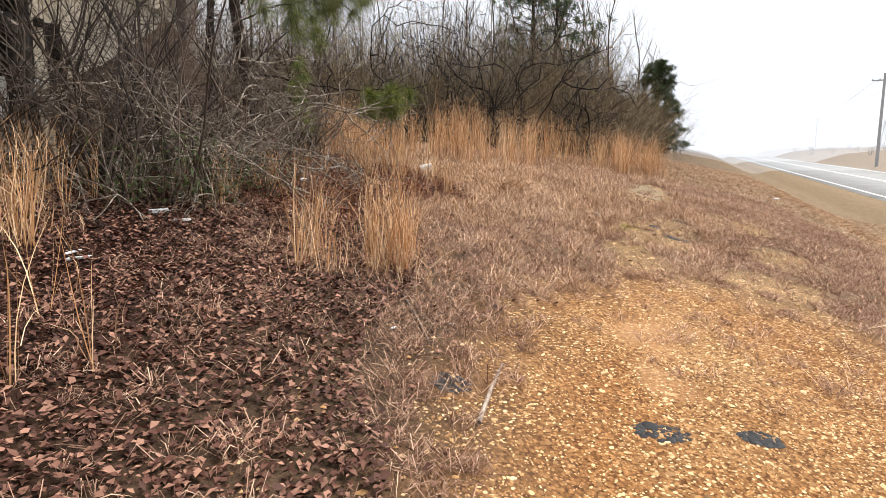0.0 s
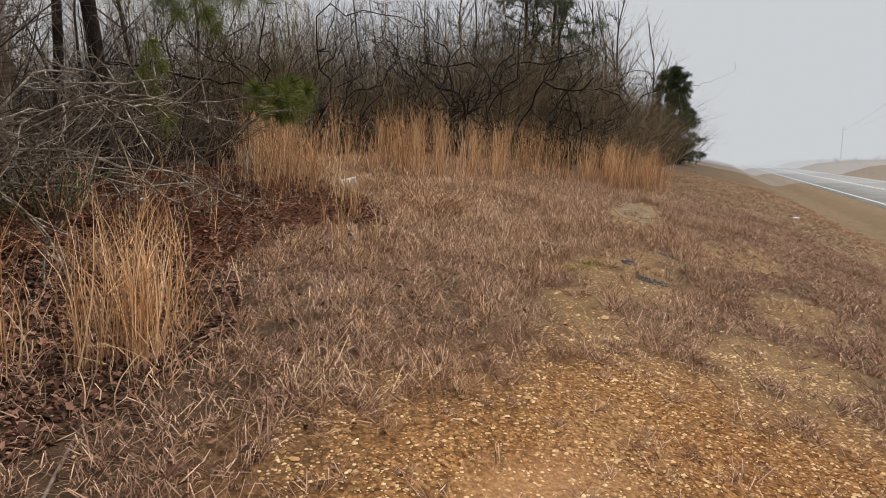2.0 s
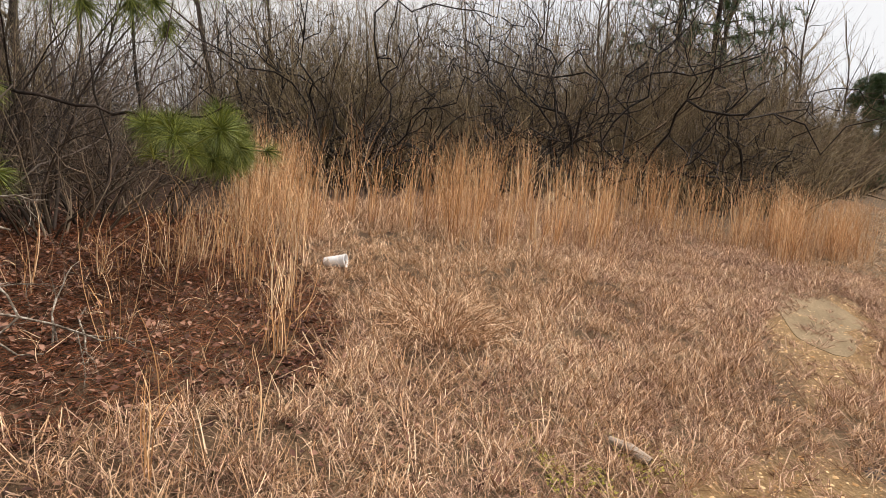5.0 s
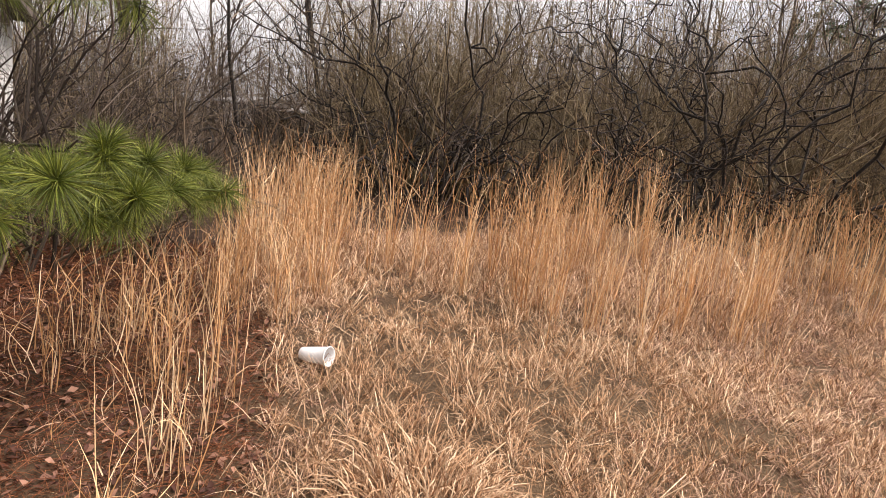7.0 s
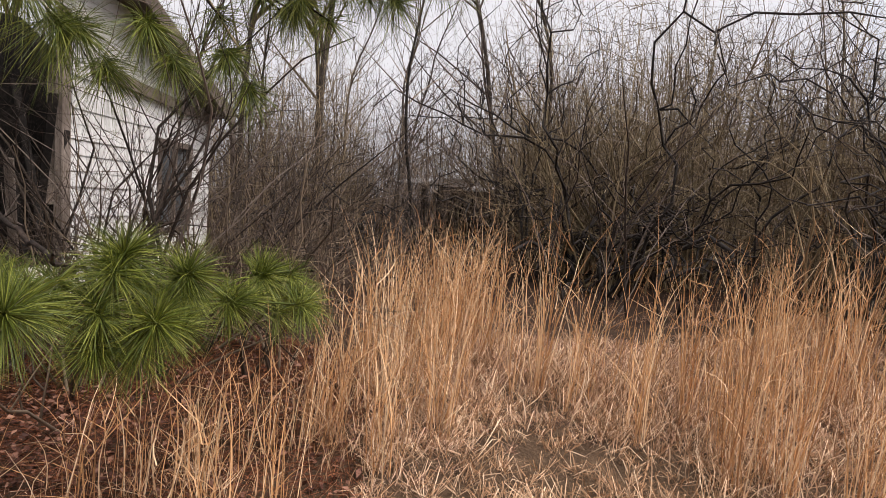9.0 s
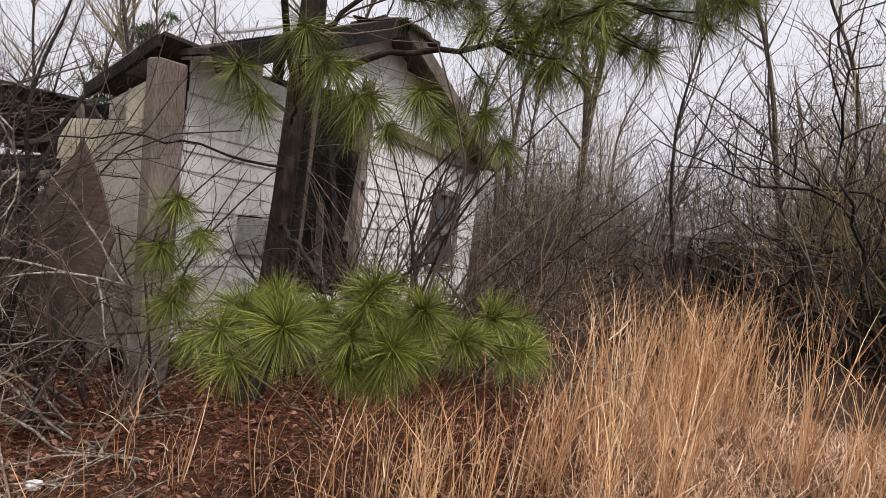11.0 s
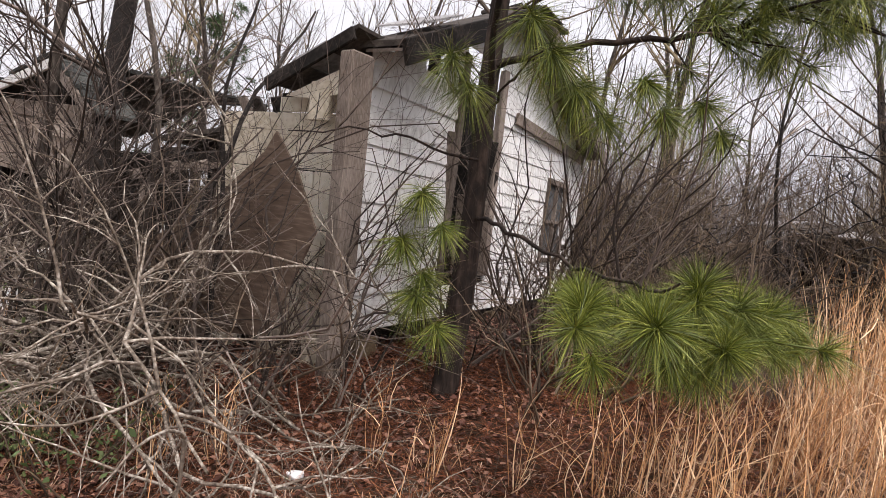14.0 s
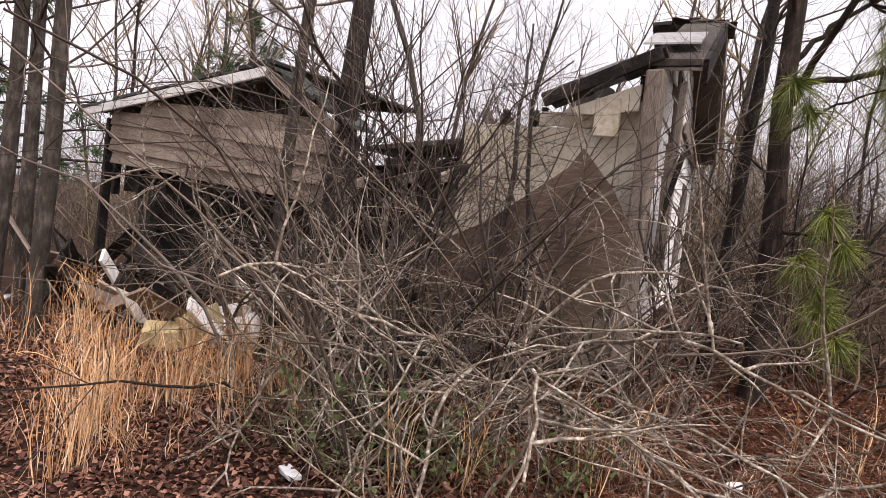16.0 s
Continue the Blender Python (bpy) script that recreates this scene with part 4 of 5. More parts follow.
# The pine before the house, with its low bough of needles.
def main_pine():
    ob = thing("pine_tree", Matrix.Identity(4), "dark-barked pine with a low bough of bright green needles", "pine tree")
    px, py = -2.62, 7.50
    g = float(land(px, py))
    st = Heap()
    tr = np.array([(px + 0.10, py - 0.06, g - 0.1), (px + 0.05, py, g + 0.6), (px - 0.02, py + 0.02, g + 1.3), (px - 0.10, py + 0.03, g + 2.0), (px - 0.12, py + 0.05, g + 2.7), (px - 0.20, py + 0.10, g + 4.0), (px - 0.25, py + 0.1, g + 6.0), (px - 0.25, py + 0.1, g + 8.0)])
    tube(st, tr, (0.09, 0.078, 0.07, 0.066, 0.06, 0.052, 0.04, 0.02), 12)
    part("trunk", st, BARK_PINE, ob, smooth=True)
    limbs = [
        ([(px - 0.1, py, g + 2.1), (px + 0.25, py + 0.5, g + 2.25), (px + 0.55, py + 1.2, g + 2.35), (px + 1.0, py + 1.9, g + 2.75), (px + 1.3, py + 2.6, g + 3.1)], 0.026, 34, NEEDLE),
        ([(px - 0.1, py, g + 2.2), (px + 0.0, py + 0.25, g + 2.55), (px + 0.2, py + 0.7, g + 2.9), (px + 0.5, py + 1.3, g + 3.2)], 0.022, 16, NEEDLE),
        ([(px, py, g + 1.15), (px + 0.5, py + 0.1, g + 1.1), (px + 1.1, py + 0.2, g + 0.95), (px + 1.7, py + 0.25, g + 0.95), (px + 2.0, py + 0.2, g + 1.0)], 0.015, 0, NEEDLE),
        ([(px - 0.1, py, g + 1.75), (px + 0.35, py + 0.05, g + 1.95), (px + 0.75, py + 0.05, g + 2.0)], 0.012, 0, NEEDLE),
        ([(px, py, g + 1.5), (px + 0.3, py - 0.6, g + 1.55), (px + 0.55, py - 1.15, g + 1.45)], 0.010, 0, NEEDLE),
        ([(px - 0.1, py, g + 2.6), (px + 0.3, py - 0.5, g + 3.0), (px + 0.5, py - 1.1, g + 3.4)], 0.02, 6, NEEDLE),
        ([(px, py, g + 2.0), (px + 0.9, py - 0.2, g + 3.0), (px + 1.9, py - 0.3, g + 3.3), (px + 2.7, py - 0.2, g + 3.2)], 0.024, 7, NEEDLE),
        ([(px - 0.2, py, g + 3.5), (px + 0.6, py + 0.8, g + 4.2), (px + 1.2, py + 1.5, g + 4.6)], 0.026, 9, NEEDLE),
        ([(px - 0.2, py, g + 4.4), (px - 0.8, py - 0.8, g + 5.0), (px - 1.2, py - 1.5, g + 5.3)], 0.026, 9, NEEDLE),
    ]
    for line, r0, tufts, mat in limbs:
        hh, nn = Heap(), Heap()
        line = np.array(line)
        t = np.linspace(0, len(line) - 1, 4 * len(line))
        pts = np.stack([np.interp(t, np.arange(len(line)), line[:, k]) for k in range(3)], -1) + rng.normal(size=(len(t), 3)) * 0.012
        tube(hh, pts, np.linspace(r0, r0 * 0.3, len(pts)), 6)
        for k in range(tufts * 3):
            i = int(rng.uniform(0.45, 1) * (len(pts) - 1))
            d = side_dir((pts[i] - pts[i - 1]) / np.linalg.norm(pts[i] - pts[i - 1]), 0.9)
            e = pts[i] + d * rng.uniform(0.15, 0.55) + np.array([0, 0, 0.05])
            tube(hh, [pts[i], (pts[i] + e) / 2 + rng.normal(size=3) * 0.02, e], (0.008, 0.006, 0.005), 4)
            needle_tuft(nn, e, d + np.array([0, 0, 0.1]), rng.uniform(0.17, 0.25), 130, 0.45)
        limb = part("limb", hh, BARK_PINE, ob, smooth=True)
        if tufts:
            part("needles", nn, mat, limb, "long green pine needles")
    # Low bough: each tuft by itself.
    for c, s, d in LOW:
        nn = Heap()
        c = np.array(c)
        needle_tuft(nn, c, d, s * 0.48, 460, 0.22, 0.0013)
        for k in range(3):
            side = rng.normal(size=3) * np.array([0.11, 0.13, 0.05]) - np.array(d) * 0.12
            needle_tuft(nn, c + side, np.array(d) + rng.normal(size=3) * 0.3, s * rng.uniform(0.38, 0.5), 200, 0.4, 0.0014)
            tube(nn, [c - np.array(d) * 0.3, c + side], (0.006, 0.004), 4)
        tube(nn, [np.array(c) - np.array(d) * 0.35 + np.array([0, 0, -0.03]), np.array(c)], (0.008, 0.006), 5)
        part("needle_tuft", nn, NEEDLE, ob, "fan of long bright green needles")
    for c, s in HANG:
        nn = Heap()
        needle_tuft(nn, c, (0.3, 0.1, -0.3), s * 0.8, 300, 0.7)
        needle_tuft(nn, np.array(c) + np.array([0.02, 0.12, -0.16]), (0.2, 0.2, -0.4), s * 0.75, 240, 0.7)
        part("needle_tuft", nn, NEEDLE, ob, "hanging olive green needles")
    return ob


LOW = [((-0.55, 7.60, 2.26), 0.34, (0.75, -0.1, 0.25)),
       ((-0.79, 7.46, 2.26), 0.32, (0.5, -0.5, 0.25)),
       ((-0.8, 7.91, 2.38), 0.32, (0.4, 0.1, 0.6)),
       ((-0.85, 8.12, 2.31), 0.32, (0.5, 0.4, 0.4)),
       ((-0.72, 7.99, 2.17), 0.3, (0.7, 0.1, -0.1)),
       ((-1.14, 8.51, 2.26), 0.32, (0.4, 0.6, 0.3)),
       ((-1.0, 8.33, 2.17), 0.3, (0.5, 0.4, 0.0)),
       ((-1.23, 8.71, 2.15), 0.28, (0.3, 0.7, 0.1)),
       ((-1.07, 7.57, 2.28), 0.28, (0.2, -0.4, 0.5)),
       ((-0.8, 7.84, 2.09), 0.26, (0.6, -0.1, -0.2))]
HANG = [((-2.1, 7.75, 3.45), 0.34), ((-2.0, 7.55, 3.6), 0.3), ((-2.3, 7.2, 3.4), 0.3), ((-2.1, 7.95, 3.3), 0.3), ((-1.9, 8.2, 3.35), 0.26), ((-1.95, 8.6, 3.3), 0.25), ((-1.86, 6.98, 2.35), 0.20), ((-1.79, 7.07, 2.10), 0.20), ((-1.81, 7.04, 2.60), 0.18)]
main_pine()


# Trees that stand close before the ruins.
def lone_tree(x, y, height, r, lean, seed_no, label, bark=BARK, twig=TWIG_GREY, low=0.25, kids=24):
    global rng
    rng = np.random.default_rng(seed_no)
    st, tw = Heap(), Heap()
    g = float(land(x, y))
    line = bough((x, y, g - 0.15), (lean[0], lean[1], 1), height, 12, 0.028 if r > 0.04 else 0.10)
    tube(st, line, np.linspace(r, r * 0.3, 13), 10)
    for k in range(kids):
        f = rng.uniform(low, 1)
        i = min(11, int(f * 12))
        a = rng.uniform(0, 6.28)
        d = np.array([math.cos(a), math.sin(a), 0.55])
        grow([tw], line[i], d, height * 0.22 * rng.uniform(0.5, 1.2), r * 0.16, 1, 3, 0.16, (0, 5, 4), 0.7, 0.5, 0.0, (6, 4, 3, 3), 0.05)
    ob = thing("bare_tree", Matrix.Identity(4), label, "tree")
    part("trunk", st, bark, ob, smooth=True)
    part("crown", tw, twig, ob)


lone_tree(-3.13, 7.56, 8, 0.055, (0.0, -0.01), 21, "slim bare tree close to the old house", BARK_DARK)
lone_tree(-4.19, 4.78, 9, 0.11, (0.0, 0.0), 22, "rough-barked bare tree before the collapsed shack", BARK_DARK)
lone_tree(-4.19, 4.33, 8.5, 0.055, (0.0, 0.0), 23, "slim bare tree before the collapsed shack", BARK)
lone_tree(-4.65, 2.55, 9, 0.07, (0.0, 0.05), 24, "rough-barked bare tree at the end of the shack")
lone_tree(-4.95, 2.15, 9, 0.07, (-0.02, 0.03), 25, "rough-barked bare tree at the end of the shack")
lone_tree(-6.3, 1.9, 9, 0.08, (0.0, 0.05), 26, "tall bare tree beside the shack")
lone_tree(-3.1, 5.45, 3.6, 0.028, (0.03, 0.05), 27, "thin crooked sapling before the plywood sheet", BARK_DARK)
lone_tree(-2.9, 5.9, 3.2, 0.022, (0.05, 0.04), 28, "thin crooked sapling before the plywood sheet", BARK_DARK)
lone_tree(-3.75, 5.25, 6.0, 0.032, (0.02, 0.02), 29, "slim bare tree between the ruins", BARK)


# The sprawling shrub with lichen-covered arching limbs, half fallen, in front of the ruins.
def sprawl(x, y, limbs, seed_no, label):
    global rng
    rng = np.random.default_rng(seed_no)
    ob = thing("sprawling_shrub", Matrix.Identity(4), label, "shrub")
    g = float(land(x, y))
    for az, ln, rise, drop in limbs:
        hh, tw = Heap(), Heap()
        d = np.array([math.cos(az), math.sin(az), rise])
        d /= np.linalg.norm(d)
        pts = [np.array([x, y, g + 0.25])]
        n = 16
        for k in range(n):
            d = d + np.array([0, 0, -drop]) + rng.normal(size=3) * 0.17
            d /= np.linalg.norm(d)
            q = pts[-1] + d * ln / n
            q[2] = max(q[2], float(land(q[0], q[1])) + 0.03)
            pts.append(q)
        pts = np.array(pts)
        tube(hh, pts, np.linspace(0.0125, 0.0045, n + 1), 6)
        for k in range(15):
            i = rng.integers(3, n)
            dd = side_dir(pts[i] - pts[i - 1], 0.9)
            dd = dd / np.linalg.norm(dd) + np.array([0, 0, -0.1])
            grow([tw], pts[i], dd, rng.uniform(0.35, 0.9), 0.0065, 1, 3, 0.17, (0, 4, 3), 0.75, 0.5, 0.03, (6, 5, 4, 3))
        limb = part("limb", hh, LICHEN, ob, "pale lichen-crusted limb", True)
        part("crown", tw, LICHEN, limb)
    return ob


sprawl(-2.45, 5.55, [(-0.2, 2.2, 0.9, 0.10), (0.25, 2.3, 0.75, 0.10), (0.7, 2.4, 0.7, 0.10), (1.1, 2.0, 0.8, 0.11), (-0.7, 2.2, 0.7, 0.10), (-1.2, 1.6, 0.6, 0.10), (0.0, 2.0, 0.4, 0.06), (-1.6, 1.3, 0.9, 0.12), (0.5, 1.8, 0.3, 0.05), (1.5, 1.9, 1.1, 0.12), (-0.45, 1.7, 1.3, 0.13), (2.2, 1.8, 1.0, 0.1), (0.35, 2.1, 1.0, 0.12), (-0.9, 2.0, 1.0, 0.12), (0.9, 2.2, 1.0, 0.12), (-0.1, 1.6, 1.6, 0.15), (-2.0, 1.7, 1.0, 0.11)], 31, "sprawling leafless shrub with arching lichen-crusted limbs")
sprawl(-3.75, 4.65, [(-0.4, 1.8, 1.3, 0.09), (0.3, 1.8, 1.3, 0.09), (0.9, 1.8, 1.5, 0.1), (-1.4, 2.0, 1.6, 0.1), (-2.0, 1.8, 1.6, 0.1), (2.0, 1.6, 1.8, 0.1)], 32, "tangled leafless shrub with grey arching limbs")
rng = np.random.default_rng(40)
LOWB = [bush_kind(TWIG_GREY, 2.7, 8, 0.2, (8, 4), 2, 0.8, 0.1, 0.012, 0.3), bush_kind(TWIG_GREY, 2.1, 11, 0.25, (7, 4), 2, 0.9, 0.0, 0.012, 0.7), bush_kind(TWIG, 1.5, 12, 0.25, (7, 4), 2, 0.9, 0.0, 0.011, 0.8)]
plant(LOWB, [(-3.6, 4.5), (-3.0, 4.9), (-2.7, 6.5), (-3.6, 8.4), (-2.6, 8.6), (-4.5, 9.4), (-3.4, 9.6), (-2.7, 5.2), (-5.2, 10.6), (-3.9, 10.4), (-1.9, 11.9), (-6.5, 11.4), (-3.2, 7.7), (-2.9, 6.9), (-2.4, 8.0), (-2.6, 4.9), (-3.3, 5.0), (-4.2, 4.6), (-2.2, 9.1), (-3.0, 8.9), (-4.6, 10.2), (-2.7, 8.3), (-3.3, 8.5), (-3.9, 9.1), (-2.8, 5.8), (-3.0, 5.3), (-2.55, 6.15), (-3.35, 4.9), (-2.4, 5.1)], "tangled_bush", "low tangle of grey leafless twigs", "bush", "tangled bushes by the ruins", 0.75, 1.1, 41)

plant(LOWB[:1], [(-3.75, 5.15)], "tangled_bush", "tall tangle of grey leafless twigs", "bush", "tangled bushes by the ruins", 1.1, 1.2, 44)

# Low evergreen shrubs in the shade of the thicket.
def evergreen_kind(height, stems):
    st, lf = Heap(), Heap()
    for k in range(stems):
        a, q = rng.uniform(0, 6.28), rng.uniform(0, 0.2)
        line = bough((q * math.cos(a), q * math.sin(a), -0.03), (math.cos(a) * 0.6, math.sin(a) * 0.6, 1), height * rng.uniform(0.6, 1.1), 7, 0.16)
        tube(st, line, np.linspace(0.006, 0.002, 8), 4)
        for j in range(26):
            f = rng.uniform(0.3, 1) * 6.99
            i = int(f)
            c = line[i] + (line[i + 1] - line[i]) * (f - i) + rng.normal(size=3) * 0.045
            e1, e2 = rng.normal(size=3) * 0.011, rng.normal(size=3) * 0.006
            lf.add([c - e1, c + e2, c + e1, c - e2], [[0, 1, 2, 3]])
    return [("stem", st.mesh("stem", TWIG)), ("foliage", lf.mesh("foliage", GREENLEAF))]


EVER = [evergreen_kind(0.7, 16), evergreen_kind(0.5, 14)]
plant(EVER, [(-2.35, 4.75), (-2.1, 4.95), (-2.55, 4.6), (-2.2, 5.25), (-1.8, 5.6)], "evergreen_shrub", "low shrub with small dark green leaves in leaf litter", "shrub", "evergreen shrubs in the shade", 0.8, 1.15, 43)

# ---- ground cover ----
rng = np.random.default_rng(55)


def ground_at(x, y):
    return np.stack([x, y, land(x, y)], -1)


def tall_grass(heap, clumps, hmin, hmax):
    """Broomsedge: upright stalks in clumps, with short side blades."""
    for cx, cy, rad, n, scale in clumps:
        a, q = rng.uniform(0, 6.28, n), rad * np.sqrt(rng.uniform(0, 1, n))
        x, y = cx + q * np.cos(a), cy + q * np.sin(a)
        root = ground_at(x, y)
        ht = rng.uniform(hmin, hmax, n) * scale * (1 - 0.35 * rng.uniform(0, 1, n) ** 3)
        out = rng.normal(size=(n, 2)) * 0.07 * ht[:, None] + np.stack([np.cos(a), np.sin(a)], -1) * (0.10 * ht * rng.uniform(0, 1, n))[:, None] + np.array([0.05, 0.02]) * ht[:, None]
        top = root + np.concatenate([out, ht[:, None]], 1)
        bend = np.concatenate([rng.normal(size=(n, 2)) * 0.02, np.zeros((n, 1))], 1)
        curl = np.concatenate([rng.normal(size=(n, 2)) * 0.09, -np.abs(rng.normal(size=(n, 1))) * 0.06], 1)
        ribbons(heap, root, top, rng.uniform(0.0013, 0.0036, n), bend, 5, curl)
        k = n
        f = rng.uniform(0.15, 0.9, k)[:, None]
        i = rng.integers(0, n, k)
        r0 = root[i] + (top[i] - root[i]) * f
        ln = rng.uniform(0.10, 0.28, k)[:, None]
        d = rng.normal(size=(k, 3)) * np.array([0.45, 0.45, 0.2]) + np.array([0, 0, 0.9])
        ribbons(heap, r0, r0 + d * ln, rng.uniform(0.0010, 0.0026, k), rng.normal(size=(k, 3)) * 0.01, 3, np.concatenate([rng.normal(size=(k, 2)) * 0.05, -0.05 * np.ones((k, 1))], 1))


def along(line, width, count, rad, n, s0, s1):
    line = np.array(line, float)
    seg = np.linalg.norm(np.diff(line, axis=0), axis=1)
    cum = np.concatenate([[0], np.cumsum(seg)])
    out = []
    for k in range(count):
        t = rng.uniform(0, cum[-1])
        x, y = np.interp(t, cum, line[:, 0]), np.interp(t, cum, line[:, 1])
        out.append((x + rng.normal() * width, y + rng.normal() * width, rad * rng.uniform(0.5, 1.4), int(0.42 * n * rng.uniform(0.25, 1.8)), rng.uniform(s0, s1)))
    return out


beds = []
beds += along([(-0.35, 8.05), (-0.42, 8.35)], 0.06, 3, 0.03, 12, 0.95, 1.2)
beds += along([(-1.35, 8.2), (-1.0, 9.0), (-1.2, 9.6)], 0.16, 12, 0.08, 26, 0.7, 1.0)
beds += along([(-1.5, 9.45), (-1.7, 9.9), (-2.2, 10.5)], 0.20, 26, 0.16, 62, 0.9, 1.15)
beds += along([(-0.9, 10.0), (-0.4, 10.4), (0.3, 10.5), (1.2, 11.1), (1.8, 12.2), (2.4, 13.2)], 0.28, 38, 0.055, 34, 0.95, 1.3)
beds += along([(-0.4, 11.4), (0.6, 12.1), (1.6, 13.0), (2.4, 14.2)], 0.36, 32, 0.08, 42, 0.95, 1.3)
beds += along([(3.2, 13.4), (4.2, 14.4), (5.2, 16.0)], 0.36, 48, 0.14, 64, 0.95, 1.25)
beds += along([(-1.4, 7.6), (-1.35, 8.1), (-1.3, 8.7), (-1.2, 9.2)], 0.08, 20, 0.06, 14, 0.5, 0.75)
beds += along([(-1.01, 3.96), (-0.91, 4.08)], 0.05, 4, 0.06, 26, 0.7, 0.95)
beds += along([(-0.51, 4.03), (-0.27, 4.28)], 0.07, 8, 0.07, 36, 0.7, 0.95)
beds += along([(-0.81, 3.96), (-0.39, 4.53)], 0.12, 5, 0.04, 14, 0.5, 0.7)
beds += along([(-0.98, 3.95), (-0.6, 4.3), (-0.75, 5.5), (-0.2, 5.9)], 0.14, 11, 0.04, 15, 0.55, 0.8)
beds += along([(-0.1, 6.2), (-0.05, 7.1), (-0.5, 7.9)], 0.16, 12, 0.07, 16, 0.55, 0.85)
beds += [(-1.66, 2.08, 0.03, 6, 0.85), (-1.45, 2.25, 0.02, 4, 0.85), (-1.9, 2.6, 0.03, 5, 0.8)]
beds += along([(-2.75, 3.35), (-3.0, 3.6), (-3.15, 3.95), (-3.5, 4.2)], 0.16, 30, 0.07, 30, 0.55, 0.95)
beds += along([(-3.0, 4.0), (-2.9, 4.5)], 0.12, 5, 0.03, 12, 0.6, 0.8)
beds += along([(-3.3, 3.4), (-4.2, 2.9), (-5.6, 2.4)], 0.28, 14, 0.12, 34, 0.6, 0.8)
beds += along([(-1.3, 8.15), (-0.9, 8.25), (-0.55, 8.3)], 0.08, 9, 0.05, 14, 0.8, 1.0)
beds += along([(-1.2, 9.1), (-0.95, 9.9), (-0.65, 10.3), (-0.4, 10.8)], 0.14, 12, 0.05, 22, 0.75, 1.05)
beds += [(-2.0, 5.92, 0.04, 9, 0.55), (-1.94, 6.18, 0.05, 10, 0.6), (-1.72, 6.95, 0.04, 8, 0.6), (-1.6, 7.2, 0.04, 8, 0.6), (-2.0, 4.95, 0.05, 12, 0.6), (-2.05, 5.3, 0.05, 12, 0.6), (-1.83, 5.9, 0.04, 8, 0.6), (-0.9, 6.1, 0.05, 8, 0.7), (-0.75, 7.0, 0.06, 10, 0.8)]
low = [(x + rng.normal() * 0.16, y + rng.normal() * 0.16, 0.20, int(n * 0.55), 0.32 * s) for x, y, r0, n, s in beds for k in range(2)]
h = Heap()
tall_grass(h, low, 0.5, 1.1)
tagged(part("short_broomsedge", h, MATTED), "short curled tan grass round the tall stalks", "grass", kind="stuff")
h = Heap()
tall_grass(h, beds, 0.68, 1.02)
tagged(part("tall_grass", h, STRAW), "tall upright golden-orange dry broomsedge grass", "grass", kind="stuff")


def matted(heap, x, y, length, width, lift):
    """Short dead grass lying in curled tangles."""
    n = len(x)
    root = ground_at(x, y)
    a = rng.uniform(0, 6.28, n)
    ln = length * rng.uniform(0.5, 1.3, n)
    top = root + np.stack([np.cos(a) * ln, np.sin(a) * ln, rng.uniform(0.0, lift, n)], -1)
    top[:, 2] = np.maximum(top[:, 2], land(top[:, 0], top[:, 1]) + 0.004)
    bend = np.stack([rng.normal(size=n) * 0.03, rng.normal(size=n) * 0.03, rng.uniform(0.01, lift, n)], -1)
    ribbons(heap, root, top, width * rng.uniform(0.6, 1.3, n), bend, 2)


def scatter(n, x0, x1, y0, y1, keep):
    x, y = rng.uniform(x0, x1, n), rng.uniform(y0, y1, n)
    k = keep(x, y)
    return x[k], y[k]


def litter_zone(x, y):
    """Where the leaves lie: under the trees, left of the open bank."""
    u, v = uv(x, y)
    return u < -0.85 - 0.55 * np.clip(v - 1.9, 0, 3.0) + 0.3 * np.sin(1.7 * y) - np.clip((y - 7.4) * 1.2, 0, 3)


def tufted(heap, x, y, each, rad, length, width, lift):
    """Dead grass in many small tufts: blades arch outwards from each and leave dark gaps between."""
    n = len(x)
    size = rng.lognormal(0, 0.35, n)
    i = np.repeat(np.arange(n), each)
    k = len(i)
    a = rng.uniform(0, 6.28, k)
    q = rad * size[i] * np.sqrt(rng.uniform(0, 1, k))
    bx, by = x[i] + q * np.cos(a), y[i] + q * np.sin(a)
    root = ground_at(bx, by)
    b = a + rng.normal(size=k) * 0.9
    ln = length * size[i] * rng.uniform(0.5, 1.3, k)
    top = root + np.stack([np.cos(b) * ln, np.sin(b) * ln, rng.uniform(-0.01, lift * 0.6, k)], -1)
    top[:, 2] = np.maximum(top[:, 2], land(top[:, 0], top[:, 1]) + 0.004)
    bend = np.stack([rng.normal(size=k) * 0.02, rng.normal(size=k) * 0.02, lift * size[i] * rng.uniform(0.15, 1.0, k)], -1)
    ribbons(heap, root, top, width * rng.uniform(0.6, 1.4, k), bend, 2)


h = Heap()
x, y = scatter(9500, -4.5, 5, 4.0, 14.5, lambda x, y: ~bare(x, y) & (uv(x, y)[0] < 0.5) & ~litter_zone(x, y) & (rng.uniform(size=len(x)) < np.clip(1.5 - 0.3 * np.hypot(x - 0.3, y - 9.4), 0.22, 1)))
tufted(h, x, y, 24, 0.05, 0.10, 0.0021, 0.085)
tagged(part("matted_grass", h, MATTED), "matted tan dead grass lying in tangles", "grass", kind="stuff")
h = Heap()
x, y = scatter(15500, -2, 6.5, 0.8, 13.5, lambda x, y: (~bare(x, y) | (rng.uniform(size=len(x)) < np.where(y > 5.2, 0.22, np.clip((y - 2.2) * 0.05, 0.02, 0.12)))) & (uv(x, y)[0] < 3.2) & (~litter_zone(x, y) | (rng.uniform(size=len(x)) < np.where(y < 5.5, 0.26, 0.08))) & (np.hypot(x - 0.2, y - 9.6) > 1.1 * rng.uniform(0.6, 1.6, len(x))))
